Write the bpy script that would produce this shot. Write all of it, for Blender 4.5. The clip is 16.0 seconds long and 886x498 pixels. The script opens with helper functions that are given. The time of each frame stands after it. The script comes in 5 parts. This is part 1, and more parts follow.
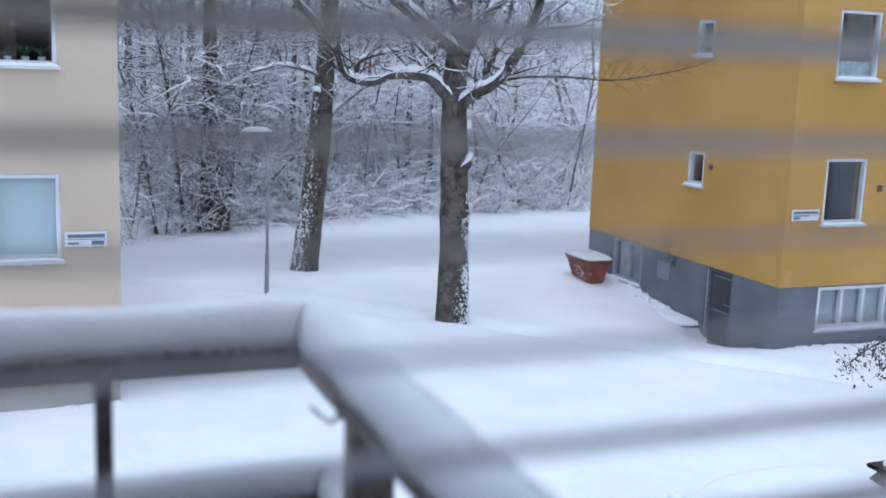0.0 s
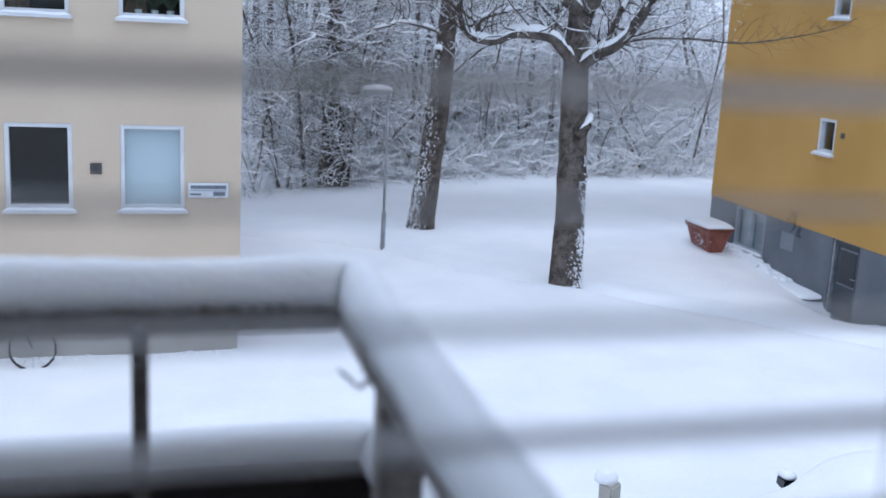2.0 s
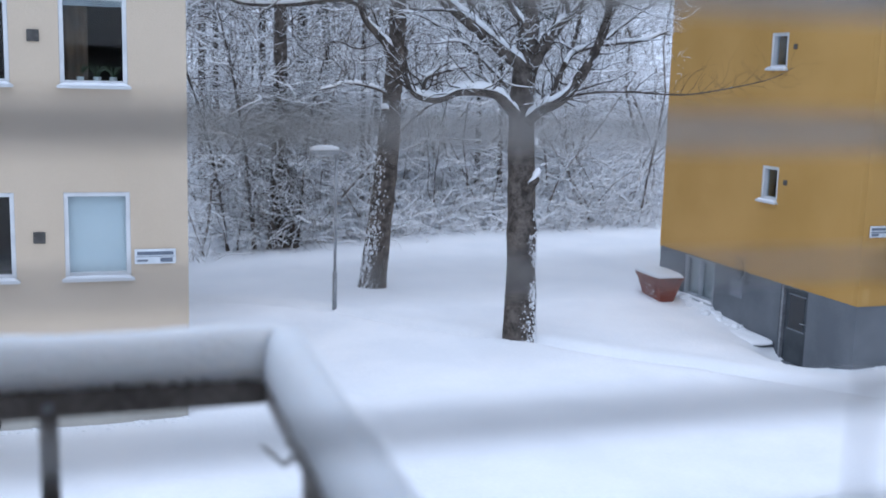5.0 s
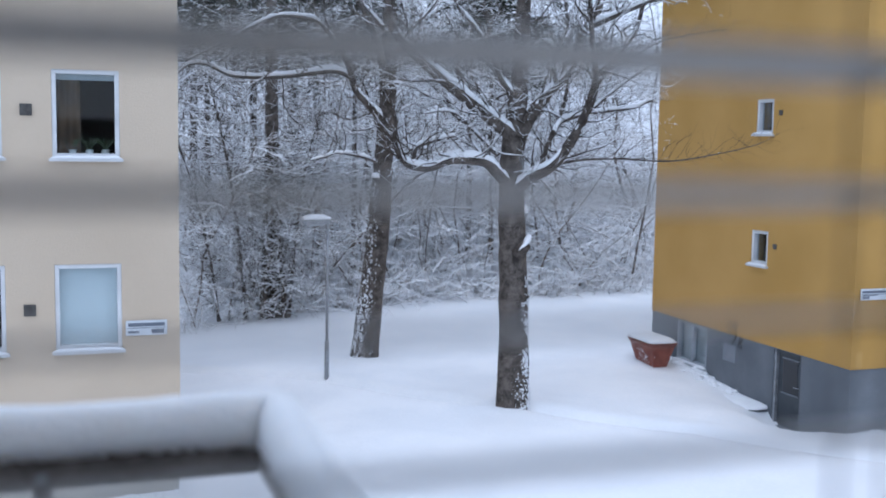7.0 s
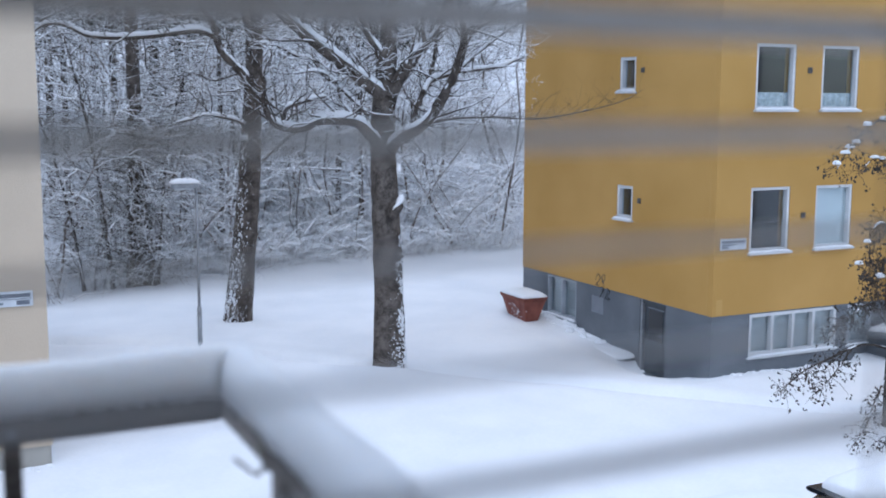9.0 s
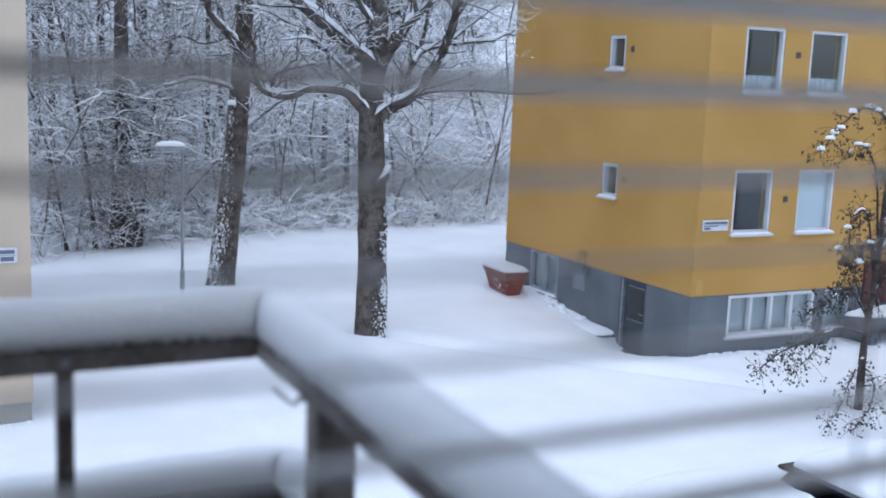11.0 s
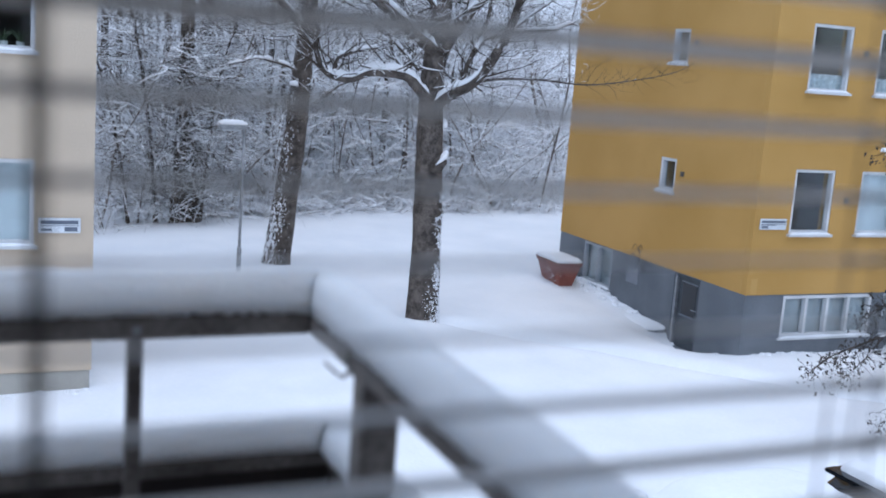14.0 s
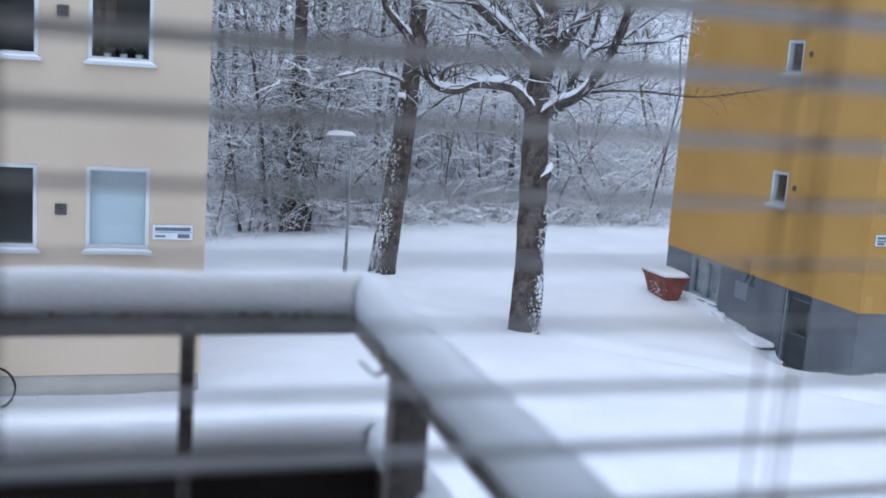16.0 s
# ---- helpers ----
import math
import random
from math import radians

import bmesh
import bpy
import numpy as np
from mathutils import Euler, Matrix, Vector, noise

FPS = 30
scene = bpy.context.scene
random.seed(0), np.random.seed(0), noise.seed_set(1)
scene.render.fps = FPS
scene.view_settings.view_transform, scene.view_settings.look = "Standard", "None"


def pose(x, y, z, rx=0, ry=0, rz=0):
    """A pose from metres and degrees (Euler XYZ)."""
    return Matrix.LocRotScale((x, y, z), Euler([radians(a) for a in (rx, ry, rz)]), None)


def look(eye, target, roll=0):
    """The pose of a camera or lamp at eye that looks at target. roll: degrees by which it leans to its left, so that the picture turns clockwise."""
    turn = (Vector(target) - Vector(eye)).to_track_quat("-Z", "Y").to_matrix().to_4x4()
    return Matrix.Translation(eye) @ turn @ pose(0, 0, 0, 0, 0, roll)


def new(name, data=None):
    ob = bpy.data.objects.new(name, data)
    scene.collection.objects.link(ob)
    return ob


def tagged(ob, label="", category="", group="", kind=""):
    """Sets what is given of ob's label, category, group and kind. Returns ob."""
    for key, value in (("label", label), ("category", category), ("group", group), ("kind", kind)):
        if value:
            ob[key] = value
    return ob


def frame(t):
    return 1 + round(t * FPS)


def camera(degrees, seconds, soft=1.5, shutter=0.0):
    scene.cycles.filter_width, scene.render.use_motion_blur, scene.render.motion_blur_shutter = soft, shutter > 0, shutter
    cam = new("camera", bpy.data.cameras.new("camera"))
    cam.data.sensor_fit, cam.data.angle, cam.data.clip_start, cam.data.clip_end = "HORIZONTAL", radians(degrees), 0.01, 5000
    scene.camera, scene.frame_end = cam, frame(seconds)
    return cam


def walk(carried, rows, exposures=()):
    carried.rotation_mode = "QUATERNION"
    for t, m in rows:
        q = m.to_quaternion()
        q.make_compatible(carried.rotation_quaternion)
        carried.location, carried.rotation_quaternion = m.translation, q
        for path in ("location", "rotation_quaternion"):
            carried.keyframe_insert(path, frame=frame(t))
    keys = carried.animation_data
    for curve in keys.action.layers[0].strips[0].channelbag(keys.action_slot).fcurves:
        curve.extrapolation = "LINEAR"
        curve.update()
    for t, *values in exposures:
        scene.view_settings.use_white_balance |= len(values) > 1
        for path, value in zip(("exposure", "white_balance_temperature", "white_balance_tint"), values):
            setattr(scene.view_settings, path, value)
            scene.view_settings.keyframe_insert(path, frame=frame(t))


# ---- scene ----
cam = camera(44.53, 16.0)
cam.data.dof.use_dof = True
cam.data.dof.focus_distance = 7.0
cam.data.dof.aperture_fstop = 3.6

PATH = [
    (0.0, pose(-0.096, -0.031, 5.607, 79.987, -2.160, -21.864)),
    (0.5, pose(-0.066, -0.016, 5.604, 79.187, -2.402, -20.450)),
    (1.0, pose(-0.038, -0.007, 5.600, 78.080, -2.222, -19.435)),
    (1.5, pose(-0.013, 0.000, 5.598, 77.861, -2.828, -17.222)),
    (2.0, pose(0.003, -0.001, 5.600, 77.619, -2.922, -15.296)),
    (2.5, pose(0.021, 0.018, 5.595, 77.216, -3.081, -14.233)),
    (3.0, pose(0.038, 0.017, 5.595, 77.633, -2.795, -15.577)),
    (3.5, pose(0.045, 0.033, 5.595, 78.220, -2.454, -15.954)),
    (6.0, pose(0.043, 0.052, 5.593, 82.471, -1.010, -19.084)),
    (6.5, pose(0.042, 0.039, 5.596, 83.311, -1.089, -18.366)),
    (7.0, pose(0.040, 0.034, 5.594, 84.370, -0.926, -18.622)),
    (7.5, pose(0.025, 0.035, 5.593, 84.761, -1.400, -18.713)),
    (8.0, pose(0.002, 0.036, 5.593, 84.787, -1.182, -20.673)),
    (8.5, pose(-0.027, 0.024, 5.594, 84.136, -0.816, -23.570)),
    (9.0, pose(-0.070, 0.005, 5.591, 82.354, -0.259, -25.669)),
    (11.5, pose(-0.172, -0.096, 5.583, 80.692, -2.835, -25.878)),
    (12.0, pose(-0.184, -0.125, 5.590, 80.286, -2.822, -23.370)),
    (12.5, pose(-0.185, -0.127, 5.595, 80.489, -3.711, -23.895)),
    (13.0, pose(-0.184, -0.125, 5.595, 80.135, -4.127, -24.419)),
    (13.5, pose(-0.184, -0.135, 5.600, 79.653, -3.702, -24.087)),
    (14.0, pose(-0.187, -0.152, 5.603, 80.028, -4.152, -23.108)),
    (14.5, pose(-0.188, -0.159, 5.604, 80.434, -4.471, -22.386)),
    (15.0, pose(-0.185, -0.168, 5.605, 80.075, -4.686, -22.252)),
    (15.5, pose(-0.159, -0.190, 5.608, 80.267, -4.510, -20.412)),
    (16.0, pose(-0.119, -0.235, 5.612, 80.230, -4.040, -17.305)),
]
walk(cam, PATH, [(0.0, 1.03, 5480, 8), (16.0, 1.03, 5480, 8)])

# ---- overcast winter light ----
world = bpy.data.worlds.new("overcast_sky")
scene.world = world
world.use_nodes = True
wn = world.node_tree.nodes
sky = wn.new("ShaderNodeTexSky")
sky.sky_type = "NISHITA"
sky.sun_disc = False
sky.sun_elevation = radians(78)
sky.sun_rotation = radians(202)
sky.air_density, sky.dust_density, sky.ozone_density = 1.0, 1.0, 2.5
grey, veil = wn.new("ShaderNodeRGBToBW"), wn.new("ShaderNodeMixRGB")
veil.inputs[0].default_value = 0.6
world.node_tree.links.new(sky.outputs[0], grey.inputs[0])
world.node_tree.links.new(sky.outputs[0], veil.inputs[1])
world.node_tree.links.new(grey.outputs[0], veil.inputs[2])
world.node_tree.links.new(veil.outputs[0], wn["Background"].inputs[0])
wn["Background"].inputs[1].default_value = 0.13
sun_data = bpy.data.lights.new("sun", "SUN")
sun_data.energy, sun_data.angle, sun_data.color = 0.6, radians(110), (1.0, 0.97, 0.94)
sun = new("sun", sun_data)
sun.matrix_world = look((-4, -9.8, 50), (0, 0, 0))


# ---- materials ----
def material(name, dark, light, scale=3.0, rough=0.8, bump=0.2, fine=60.0, metal=0.0, spread=0.25, bump_scale=None, spec=0.5, per_object=0.0):
    """Two noise scales mix dark and light; the fine one gives relief."""
    m = bpy.data.materials.new(name)
    m.use_nodes = True
    t = m.node_tree
    b = t.nodes["Principled BSDF"]
    co = t.nodes.new("ShaderNodeTexCoord")
    n1, n2 = t.nodes.new("ShaderNodeTexNoise"), t.nodes.new("ShaderNodeTexNoise")
    n1.inputs["Scale"].default_value, n1.inputs["Detail"].default_value = scale, 5
    n2.inputs["Scale"].default_value, n2.inputs["Detail"].default_value = bump_scale or fine, 4
    for n in (n1, n2):
        t.links.new(co.outputs["Object"], n.inputs["Vector"])
    mixed = t.nodes.new("ShaderNodeMath")
    mixed.operation = "MULTIPLY_ADD"
    mixed.inputs[1].default_value = spread
    t.links.new(n2.outputs["Fac"], mixed.inputs[0])
    t.links.new(n1.outputs["Fac"], mixed.inputs[2])
    ramp = t.nodes.new("ShaderNodeValToRGB")
    ramp.color_ramp.elements[0].position, ramp.color_ramp.elements[1].position = 0.35 + spread / 2, 0.68 + spread / 2
    ramp.color_ramp.elements[0].color, ramp.color_ramp.elements[1].color = (*dark, 1), (*light, 1)
    t.links.new(mixed.outputs[0], ramp.inputs["Fac"])
    t.links.new(ramp.outputs["Color"], b.inputs["Base Color"])
    b.inputs["Roughness"].default_value, b.inputs["Metallic"].default_value = rough, metal
    b.inputs["Specular IOR Level"].default_value = spec
    if bump:
        bp = t.nodes.new("ShaderNodeBump")
        bp.inputs["Strength"].default_value, bp.inputs["Distance"].default_value = bump, 0.02
        t.links.new(n2.outputs["Fac"], bp.inputs["Height"])
        t.links.new(bp.outputs["Normal"], b.inputs["Normal"])
    return m


def glass_material(name, tint):
    m = bpy.data.materials.new(name)
    m.use_nodes = True
    t = m.node_tree
    t.nodes.remove(t.nodes["Principled BSDF"])
    clear, gloss = t.nodes.new("ShaderNodeBsdfTransparent"), t.nodes.new("ShaderNodeBsdfGlossy")
    clear.inputs["Color"].default_value = (*tint, 1)
    gloss.inputs["Roughness"].default_value = 0.03
    weight, steep, mix = t.nodes.new("ShaderNodeLayerWeight"), t.nodes.new("ShaderNodeMath"), t.nodes.new("ShaderNodeMixShader")
    strength = t.nodes.new("ShaderNodeMath")
    weight.inputs["Blend"].default_value = 0.5
    steep.operation, strength.operation = "POWER", "MULTIPLY_ADD"
    steep.inputs[1].default_value = 3.0
    strength.inputs[1].default_value, strength.inputs[2].default_value = 0.5, 0.045
    t.links.new(weight.outputs["Facing"], steep.inputs[0])
    t.links.new(steep.outputs[0], strength.inputs[0])
    t.links.new(strength.outputs[0], mix.inputs[0])
    t.links.new(clear.outputs[0], mix.inputs[1])
    t.links.new(gloss.outputs[0], mix.inputs[2])
    t.links.new(mix.outputs[0], t.nodes["Material Output"].inputs["Surface"])
    return m


SNOW = material("snow", (0.82, 0.835, 0.86), (0.90, 0.905, 0.92), 0.6, 0.75, 0.6, 14, spread=0.3, spec=0.3)
SNOW_NEAR = material("rail_snow", (0.91, 0.90, 0.89), (0.96, 0.95, 0.94), 9, 0.7, 0.35, 160, spread=0.4, spec=0.3)
loose = SNOW_NEAR.node_tree.nodes["Principled BSDF"]
loose.inputs["Subsurface Weight"].default_value = 1.0
loose.inputs["Subsurface Scale"].default_value = 0.05
loose.inputs["Subsurface Radius"].default_value = (1.0, 0.95, 0.9)
CREAM = material("cream_render", (0.555, 0.455, 0.34), (0.625, 0.517, 0.393), 0.35, 0.9, 0.25, 45, spread=0.2, spec=0.2)
OCHRE = material("ochre_render", (0.455, 0.265, 0.073), (0.545, 0.325, 0.102), 0.35, 0.9, 0.3, 40, spread=0.12, spec=0.2)
OCHRE_PATCH = material("ochre_repair", (0.49, 0.30, 0.09), (0.54, 0.33, 0.11), 2, 0.9, 0.3, 40, spec=0.2)
PLINTH = material("grey_plinth_paint", (0.13, 0.142, 0.158), (0.195, 0.208, 0.225), 0.9, 0.8, 0.25, 35, spread=0.3, spec=0.3)
PLINTH_PATCH = material("pale_plinth_repair", (0.19, 0.205, 0.23), (0.23, 0.245, 0.27), 3, 0.8, 0.2, 35)
CREAM_PLINTH = material("beige_plinth", (0.36, 0.34, 0.30), (0.46, 0.44, 0.39), 1.2, 0.9, 0.3, 40)
WHITE = material("white_paint", (0.60, 0.605, 0.61), (0.70, 0.705, 0.71), 3, 0.5, 0.06, 50)
GREY_FRAME = material("grey_frame_paint", (0.35, 0.37, 0.40), (0.45, 0.47, 0.50), 3, 0.5, 0.06, 50)
BLIND_BLUE = material("pale_blue_blind", (0.66, 0.695, 0.71), (0.72, 0.75, 0.76), 1.5, 0.7, 0.05, 30)
BLIND_GREY = material("grey_curtain_cloth", (0.42, 0.44, 0.46), (0.55, 0.57, 0.58), 2.5, 0.9, 0.2, 40)
CURTAIN = material("brown_curtain", (0.05, 0.03, 0.018), (0.11, 0.065, 0.035), 4, 0.9, 0.3, 60)
LACE = material("white_lace", (0.40, 0.45, 0.48), (0.75, 0.78, 0.80), 14, 0.9, 0.2, 60, spread=0.5)
# Darker copy of the room plaster: the rooms' dimness is in its colour.
DARK_ROOM = material("plaster_coloured_dim", (0.08, 0.074, 0.068), (0.12, 0.113, 0.10), 1, 0.9, 0.1, 30)
INSIDE = material("room_plaster", (0.80, 0.76, 0.71), (0.86, 0.82, 0.77), 1, 0.9, 0.1, 30)
# Unseen facade, kept pale to throw light back onto the rail snow.
OWN_WALL = material("own_facade_bounce", (0.80, 0.76, 0.70), (0.86, 0.82, 0.76), 1, 0.9, 0.2, 40)
BARK = material("bark", (0.055, 0.047, 0.042), (0.16, 0.138, 0.12), 5, 0.95, 0.9, 22, spread=0.6, spec=0.15)
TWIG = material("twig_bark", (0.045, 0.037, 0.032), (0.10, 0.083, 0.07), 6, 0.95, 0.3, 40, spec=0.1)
# Far bark is much paler than near bark: distance haze put into its colour.
HAZED_TWIG = material("hazed_twig_bark", (0.15, 0.128, 0.112), (0.27, 0.235, 0.205), 0.7, 0.95, 0.0, 40, spec=0.1)
WET_STEEL = material("weathered_rail_steel", (0.08, 0.066, 0.058), (0.27, 0.24, 0.22), 5, 0.55, 0.2, 90, metal=0.15, spread=0.5)
PANEL = material("dark_brown_panel", (0.028, 0.018, 0.016), (0.055, 0.038, 0.033), 4, 0.6, 0.15, 60)
SLAT = material("slat_enamel", (0.82, 0.76, 0.68), (0.88, 0.82, 0.75), 3, 0.45, 0.05, 120)
CORD = material("ladder_cord", (0.06, 0.055, 0.05), (0.13, 0.12, 0.11), 90, 0.9, 0.4, 300)
TWINE = material("hemp_twine", (0.34, 0.31, 0.26), (0.55, 0.52, 0.46), 60, 0.9, 0.5, 300)
RED = material("red_grit_bin_plastic", (0.17, 0.045, 0.030), (0.27, 0.085, 0.055), 4, 0.6, 0.15, 50, spread=0.4)
LABEL_GREY = material("sign_print", (0.10, 0.12, 0.16), (0.16, 0.18, 0.22), 8, 0.6, 0.0)
SIGN = material("sign_white_enamel", (0.62, 0.65, 0.68), (0.72, 0.75, 0.78), 5, 0.35, 0.03, 50)
ZINC = material("galvanised_steel", (0.27, 0.28, 0.29), (0.42, 0.43, 0.45), 9, 0.45, 0.08, 70, metal=0.6)
DOOR = material("dark_door_paint", (0.035, 0.042, 0.05), (0.06, 0.07, 0.08), 3, 0.5, 0.1, 40)
SPRAY = material("black_spray_paint", (0.03, 0.03, 0.032), (0.06, 0.06, 0.065), 9, 0.7, 0.0)
VENT = material("vent_metal", (0.07, 0.065, 0.06), (0.14, 0.13, 0.12), 9, 0.6, 0.1, 60)
LEAF = material("withered_leaf", (0.035, 0.030, 0.027), (0.080, 0.066, 0.056), 3, 0.8, 0.2, 30)
CAR_DARK = material("dark_blue_car_paint", (0.010, 0.016, 0.030), (0.018, 0.026, 0.045), 2, 0.25, 0.02, 80, metal=0.3)
CAR_SILVER = material("silver_car_paint", (0.30, 0.32, 0.33), (0.38, 0.40, 0.41), 2, 0.3, 0.02, 80, metal=0.5)
CAR_GLASS = material("dark_car_glass", (0.010, 0.013, 0.018), (0.018, 0.022, 0.028), 2, 0.08, 0.0)
RUBBER = material("tyre_rubber", (0.015, 0.015, 0.016), (0.03, 0.03, 0.032), 8, 0.85, 0.3, 60)
TAIL = material("tail_lamp_red", (0.25, 0.012, 0.010), (0.36, 0.02, 0.015), 8, 0.25, 0.0)
LAMP_CLEAR = material("clear_lamp_lens", (0.5, 0.52, 0.54), (0.6, 0.62, 0.64), 8, 0.15, 0.0)
BRICK_RED = material("dark_red_panel_paint", (0.07, 0.022, 0.02), (0.11, 0.035, 0.03), 3, 0.7, 0.1, 40)
NEEDLE = material("conifer_needles", (0.014, 0.020, 0.014), (0.035, 0.045, 0.032), 3, 0.85, 0.3, 30, spec=0.15)
ROOF = material("roof_felt", (0.06, 0.06, 0.065), (0.10, 0.10, 0.11), 2, 0.9, 0.3, 50)
CLAY = material("glazed_pot", (0.55, 0.55, 0.53), (0.66, 0.66, 0.64), 8, 0.5, 0.05, 50)
PLANT = material("window_plant_leaf", (0.03, 0.045, 0.02), (0.06, 0.08, 0.04), 8, 0.6, 0.1, 40)
GLASS = glass_material("window_glass", (0.90, 0.935, 0.945))


# ---- mesh helpers ----
class Build:
    """Collects vertices and faces of one mesh."""

    def __init__(self):
        self.v, self.f = [], []

    def box(self, x0, x1, y0, y1, z0, z1, c=0.0, m=None):
        """A box; c chamfers all its edges."""
        o = len(self.v)
        if c <= 0:
            pts = [(x, y, z) for z in (z0, z1) for y in (y0, y1) for x in (x0, x1)]
            faces = [(0, 2, 3, 1), (4, 5, 7, 6), (0, 1, 5, 4), (2, 6, 7, 3), (0, 4, 6, 2), (1, 3, 7, 5)]
        else:
            bm = bmesh.new()
            bmesh.ops.create_cube(bm, size=1)
            for v in bm.verts:
                v.co = Vector((x0 + (v.co.x + 0.5) * (x1 - x0), y0 + (v.co.y + 0.5) * (y1 - y0), z0 + (v.co.z + 0.5) * (z1 - z0)))
            bmesh.ops.bevel(bm, geom=bm.edges[:], offset=c, segments=2, affect="EDGES")
            bm.verts.index_update()
            pts = [tuple(v.co) for v in bm.verts]
            faces = [tuple(v.index for v in f.verts) for f in bm.faces]
            bm.free()
        if m is not None:
            pts = [tuple(m @ Vector(p)) for p in pts]
        self.v += pts
        self.f += [tuple(i + o for i in f) for f in faces]
        return self

    def tube(self, pts, radii, sides=6, cap=True):
        """A tube along points, one radius a point."""
        o = len(self.v)
        n = len(pts)
        pts = [Vector(p) for p in pts]
        for i, p in enumerate(pts):
            d = (pts[min(i + 1, n - 1)] - pts[max(i - 1, 0)]).normalized()
            a = d.cross(Vector((0, 0, 1)) if abs(d.z) < 0.9 else Vector((1, 0, 0))).normalized()
            b = a.cross(d)
            r = radii[i] if hasattr(radii, "__len__") else radii
            for k in range(sides):
                w = 2 * math.pi * k / sides
                self.v.append(tuple(p + a * (r * math.cos(w)) + b * (r * math.sin(w))))
        for i in range(n - 1):
            for k in range(sides):
                q = (k + 1) % sides
                self.f.append((o + i * sides + k, o + i * sides + q, o + (i + 1) * sides + q, o + (i + 1) * sides + k))
        if cap:
            self.f.append(tuple(o + k for k in reversed(range(sides))))
            self.f.append(tuple(o + (n - 1) * sides + k for k in range(sides)))
        return self

    def heap(self, pts, widths, heights, sides=7):
        """Snow lying along a line: a half-round cap over points, flat underneath."""
        o = len(self.v)
        n = len(pts)
        pts = [Vector(p) for p in pts]
        for i, p in enumerate(pts):
            d = pts[min(i + 1, n - 1)] - pts[max(i - 1, 0)]
            a = Vector((d.y, -d.x, 0))
            a = a.normalized() if a.length > 1e-6 else Vector((1, 0, 0))
            for k in range(sides):
                w = math.pi * k / (sides - 1)
                self.v.append(tuple(p + a * (widths[i] * math.cos(w)) + Vector((0, 0, heights[i] * math.sin(w) ** 0.7 if w < 3.14 else 0))))
        for i in range(n - 1):
            for k in range(sides):
                q = (k + 1) % sides
                self.f.append((o + i * sides + k, o + (i + 1) * sides + k, o + (i + 1) * sides + q, o + i * sides + q))
        self.f.append(tuple(o + k for k in range(sides)))
        self.f.append(tuple(o + (n - 1) * sides + k for k in reversed(range(sides))))
        return self

    def mound(self, cx, cy, z, rx, ry, h, seg=12, rings=4, seed=0, square=2.6):
        """A soft heap of snow on a flat top, rounded-rectangular in plan."""
        o = len(self.v)
        for j in range(rings + 1):
            w = 0.5 * math.pi * j / rings
            for k in range(seg):
                a = 2 * math.pi * k / seg
                ca, sa = math.cos(a), math.sin(a)
                s = (abs(ca) ** square + abs(sa) ** square) ** (-1 / square)
                e = 1 + 0.07 * noise.noise((ca * 2 + seed, sa * 2, j * 0.5))
                self.v.append((cx + rx * s * ca * math.cos(w) ** 0.5 * e, cy + ry * s * sa * math.cos(w) ** 0.5 * e, z + h * math.sin(w) * (1 + 0.12 * noise.noise((ca + seed, sa, 3)))))
        for j in range(rings):
            for k in range(seg):
                q = (k + 1) % seg
                self.f.append((o + j * seg + k, o + j * seg + q, o + (j + 1) * seg + q, o + (j + 1) * seg + k))
        self.f.append(tuple(o + k for k in reversed(range(seg))))
        self.f.append(tuple(o + rings * seg + k for k in range(seg)))
        return self

    def mesh(self, name, mat, smooth=False):
        me = bpy.data.meshes.new(name)
        me.from_pydata(self.v, [], self.f)
        if mat:
            me.materials.append(mat)
        if smooth:
            me.polygons.foreach_set("use_smooth", [True] * len(me.polygons))
        me.update()
        return me


def thing(name, label, category, at=(0, 0, 0), group="", kind=""):
    ob = new(name)
    ob.location = at
    return tagged(ob, label, category, group, kind)


def part(name, build, mat, parent=None, label="", smooth=False):
    """One mesh object, in world metres, under a thing or a part."""
    ob = new(name, build.mesh(name, mat, smooth))
    if parent is not None:
        ob.parent = parent
        place = Vector((0, 0, 0))
        p = parent
        while p is not None:
            place += p.location
            p = p.parent
        ob.location = -place
    return tagged(ob, label)


def solo(name, build, mat, label, category, group="", kind="", smooth=False):
    return tagged(new(name, build.mesh(name, mat, smooth)), label, category, group, kind)


def sheet(build, width, height, fn, nu, nv):
    """A grid of points fn(u, v) with thickness left to the caller."""
    o = len(build.v)
    for j in range(nv + 1):
        for i in range(nu + 1):
            build.v.append(tuple(fn(i / nu * width, j / nv * height)))
    for j in range(nv):
        for i in range(nu):
            a = o + j * (nu + 1) + i
            build.f.append((a, a + 1, a + nu + 2, a + nu + 1))
    return build


def smooth_line(pts, n):
    """Points along a rounded line through a few."""
    pts = [Vector(p) for p in pts]
    out = []
    for i in range(len(pts) - 1):
        a, b, c, d = pts[max(i - 1, 0)], pts[i], pts[i + 1], pts[min(i + 2, len(pts) - 1)]
        for k in range(n):
            s = k / n
            out.append(0.5 * (2 * b + (c - a) * s + (2 * a - 5 * b + 4 * c - d) * s * s + (3 * b - a - 3 * c + d) * s ** 3))
    out.append(pts[-1])
    return out


# ---- ground: one snow sheet, rising into the wooded slope ----
TRAIL = [(-3, 28.2), (2.4, 25.7), (4.5, 24.0), (7.0, 21.2), (9.0, 19.5), (11.1, 17.6), (12.9, 15.6), (14.3, 14.1), (18, 11.5), (26, 8.5)]
TRAIL_2 = [(4.0, 23.5), (4.35, 20.1), (4.6, 17.5), (4.8, 15.2), (4.0, 11.0), (2.0, 6.0)]


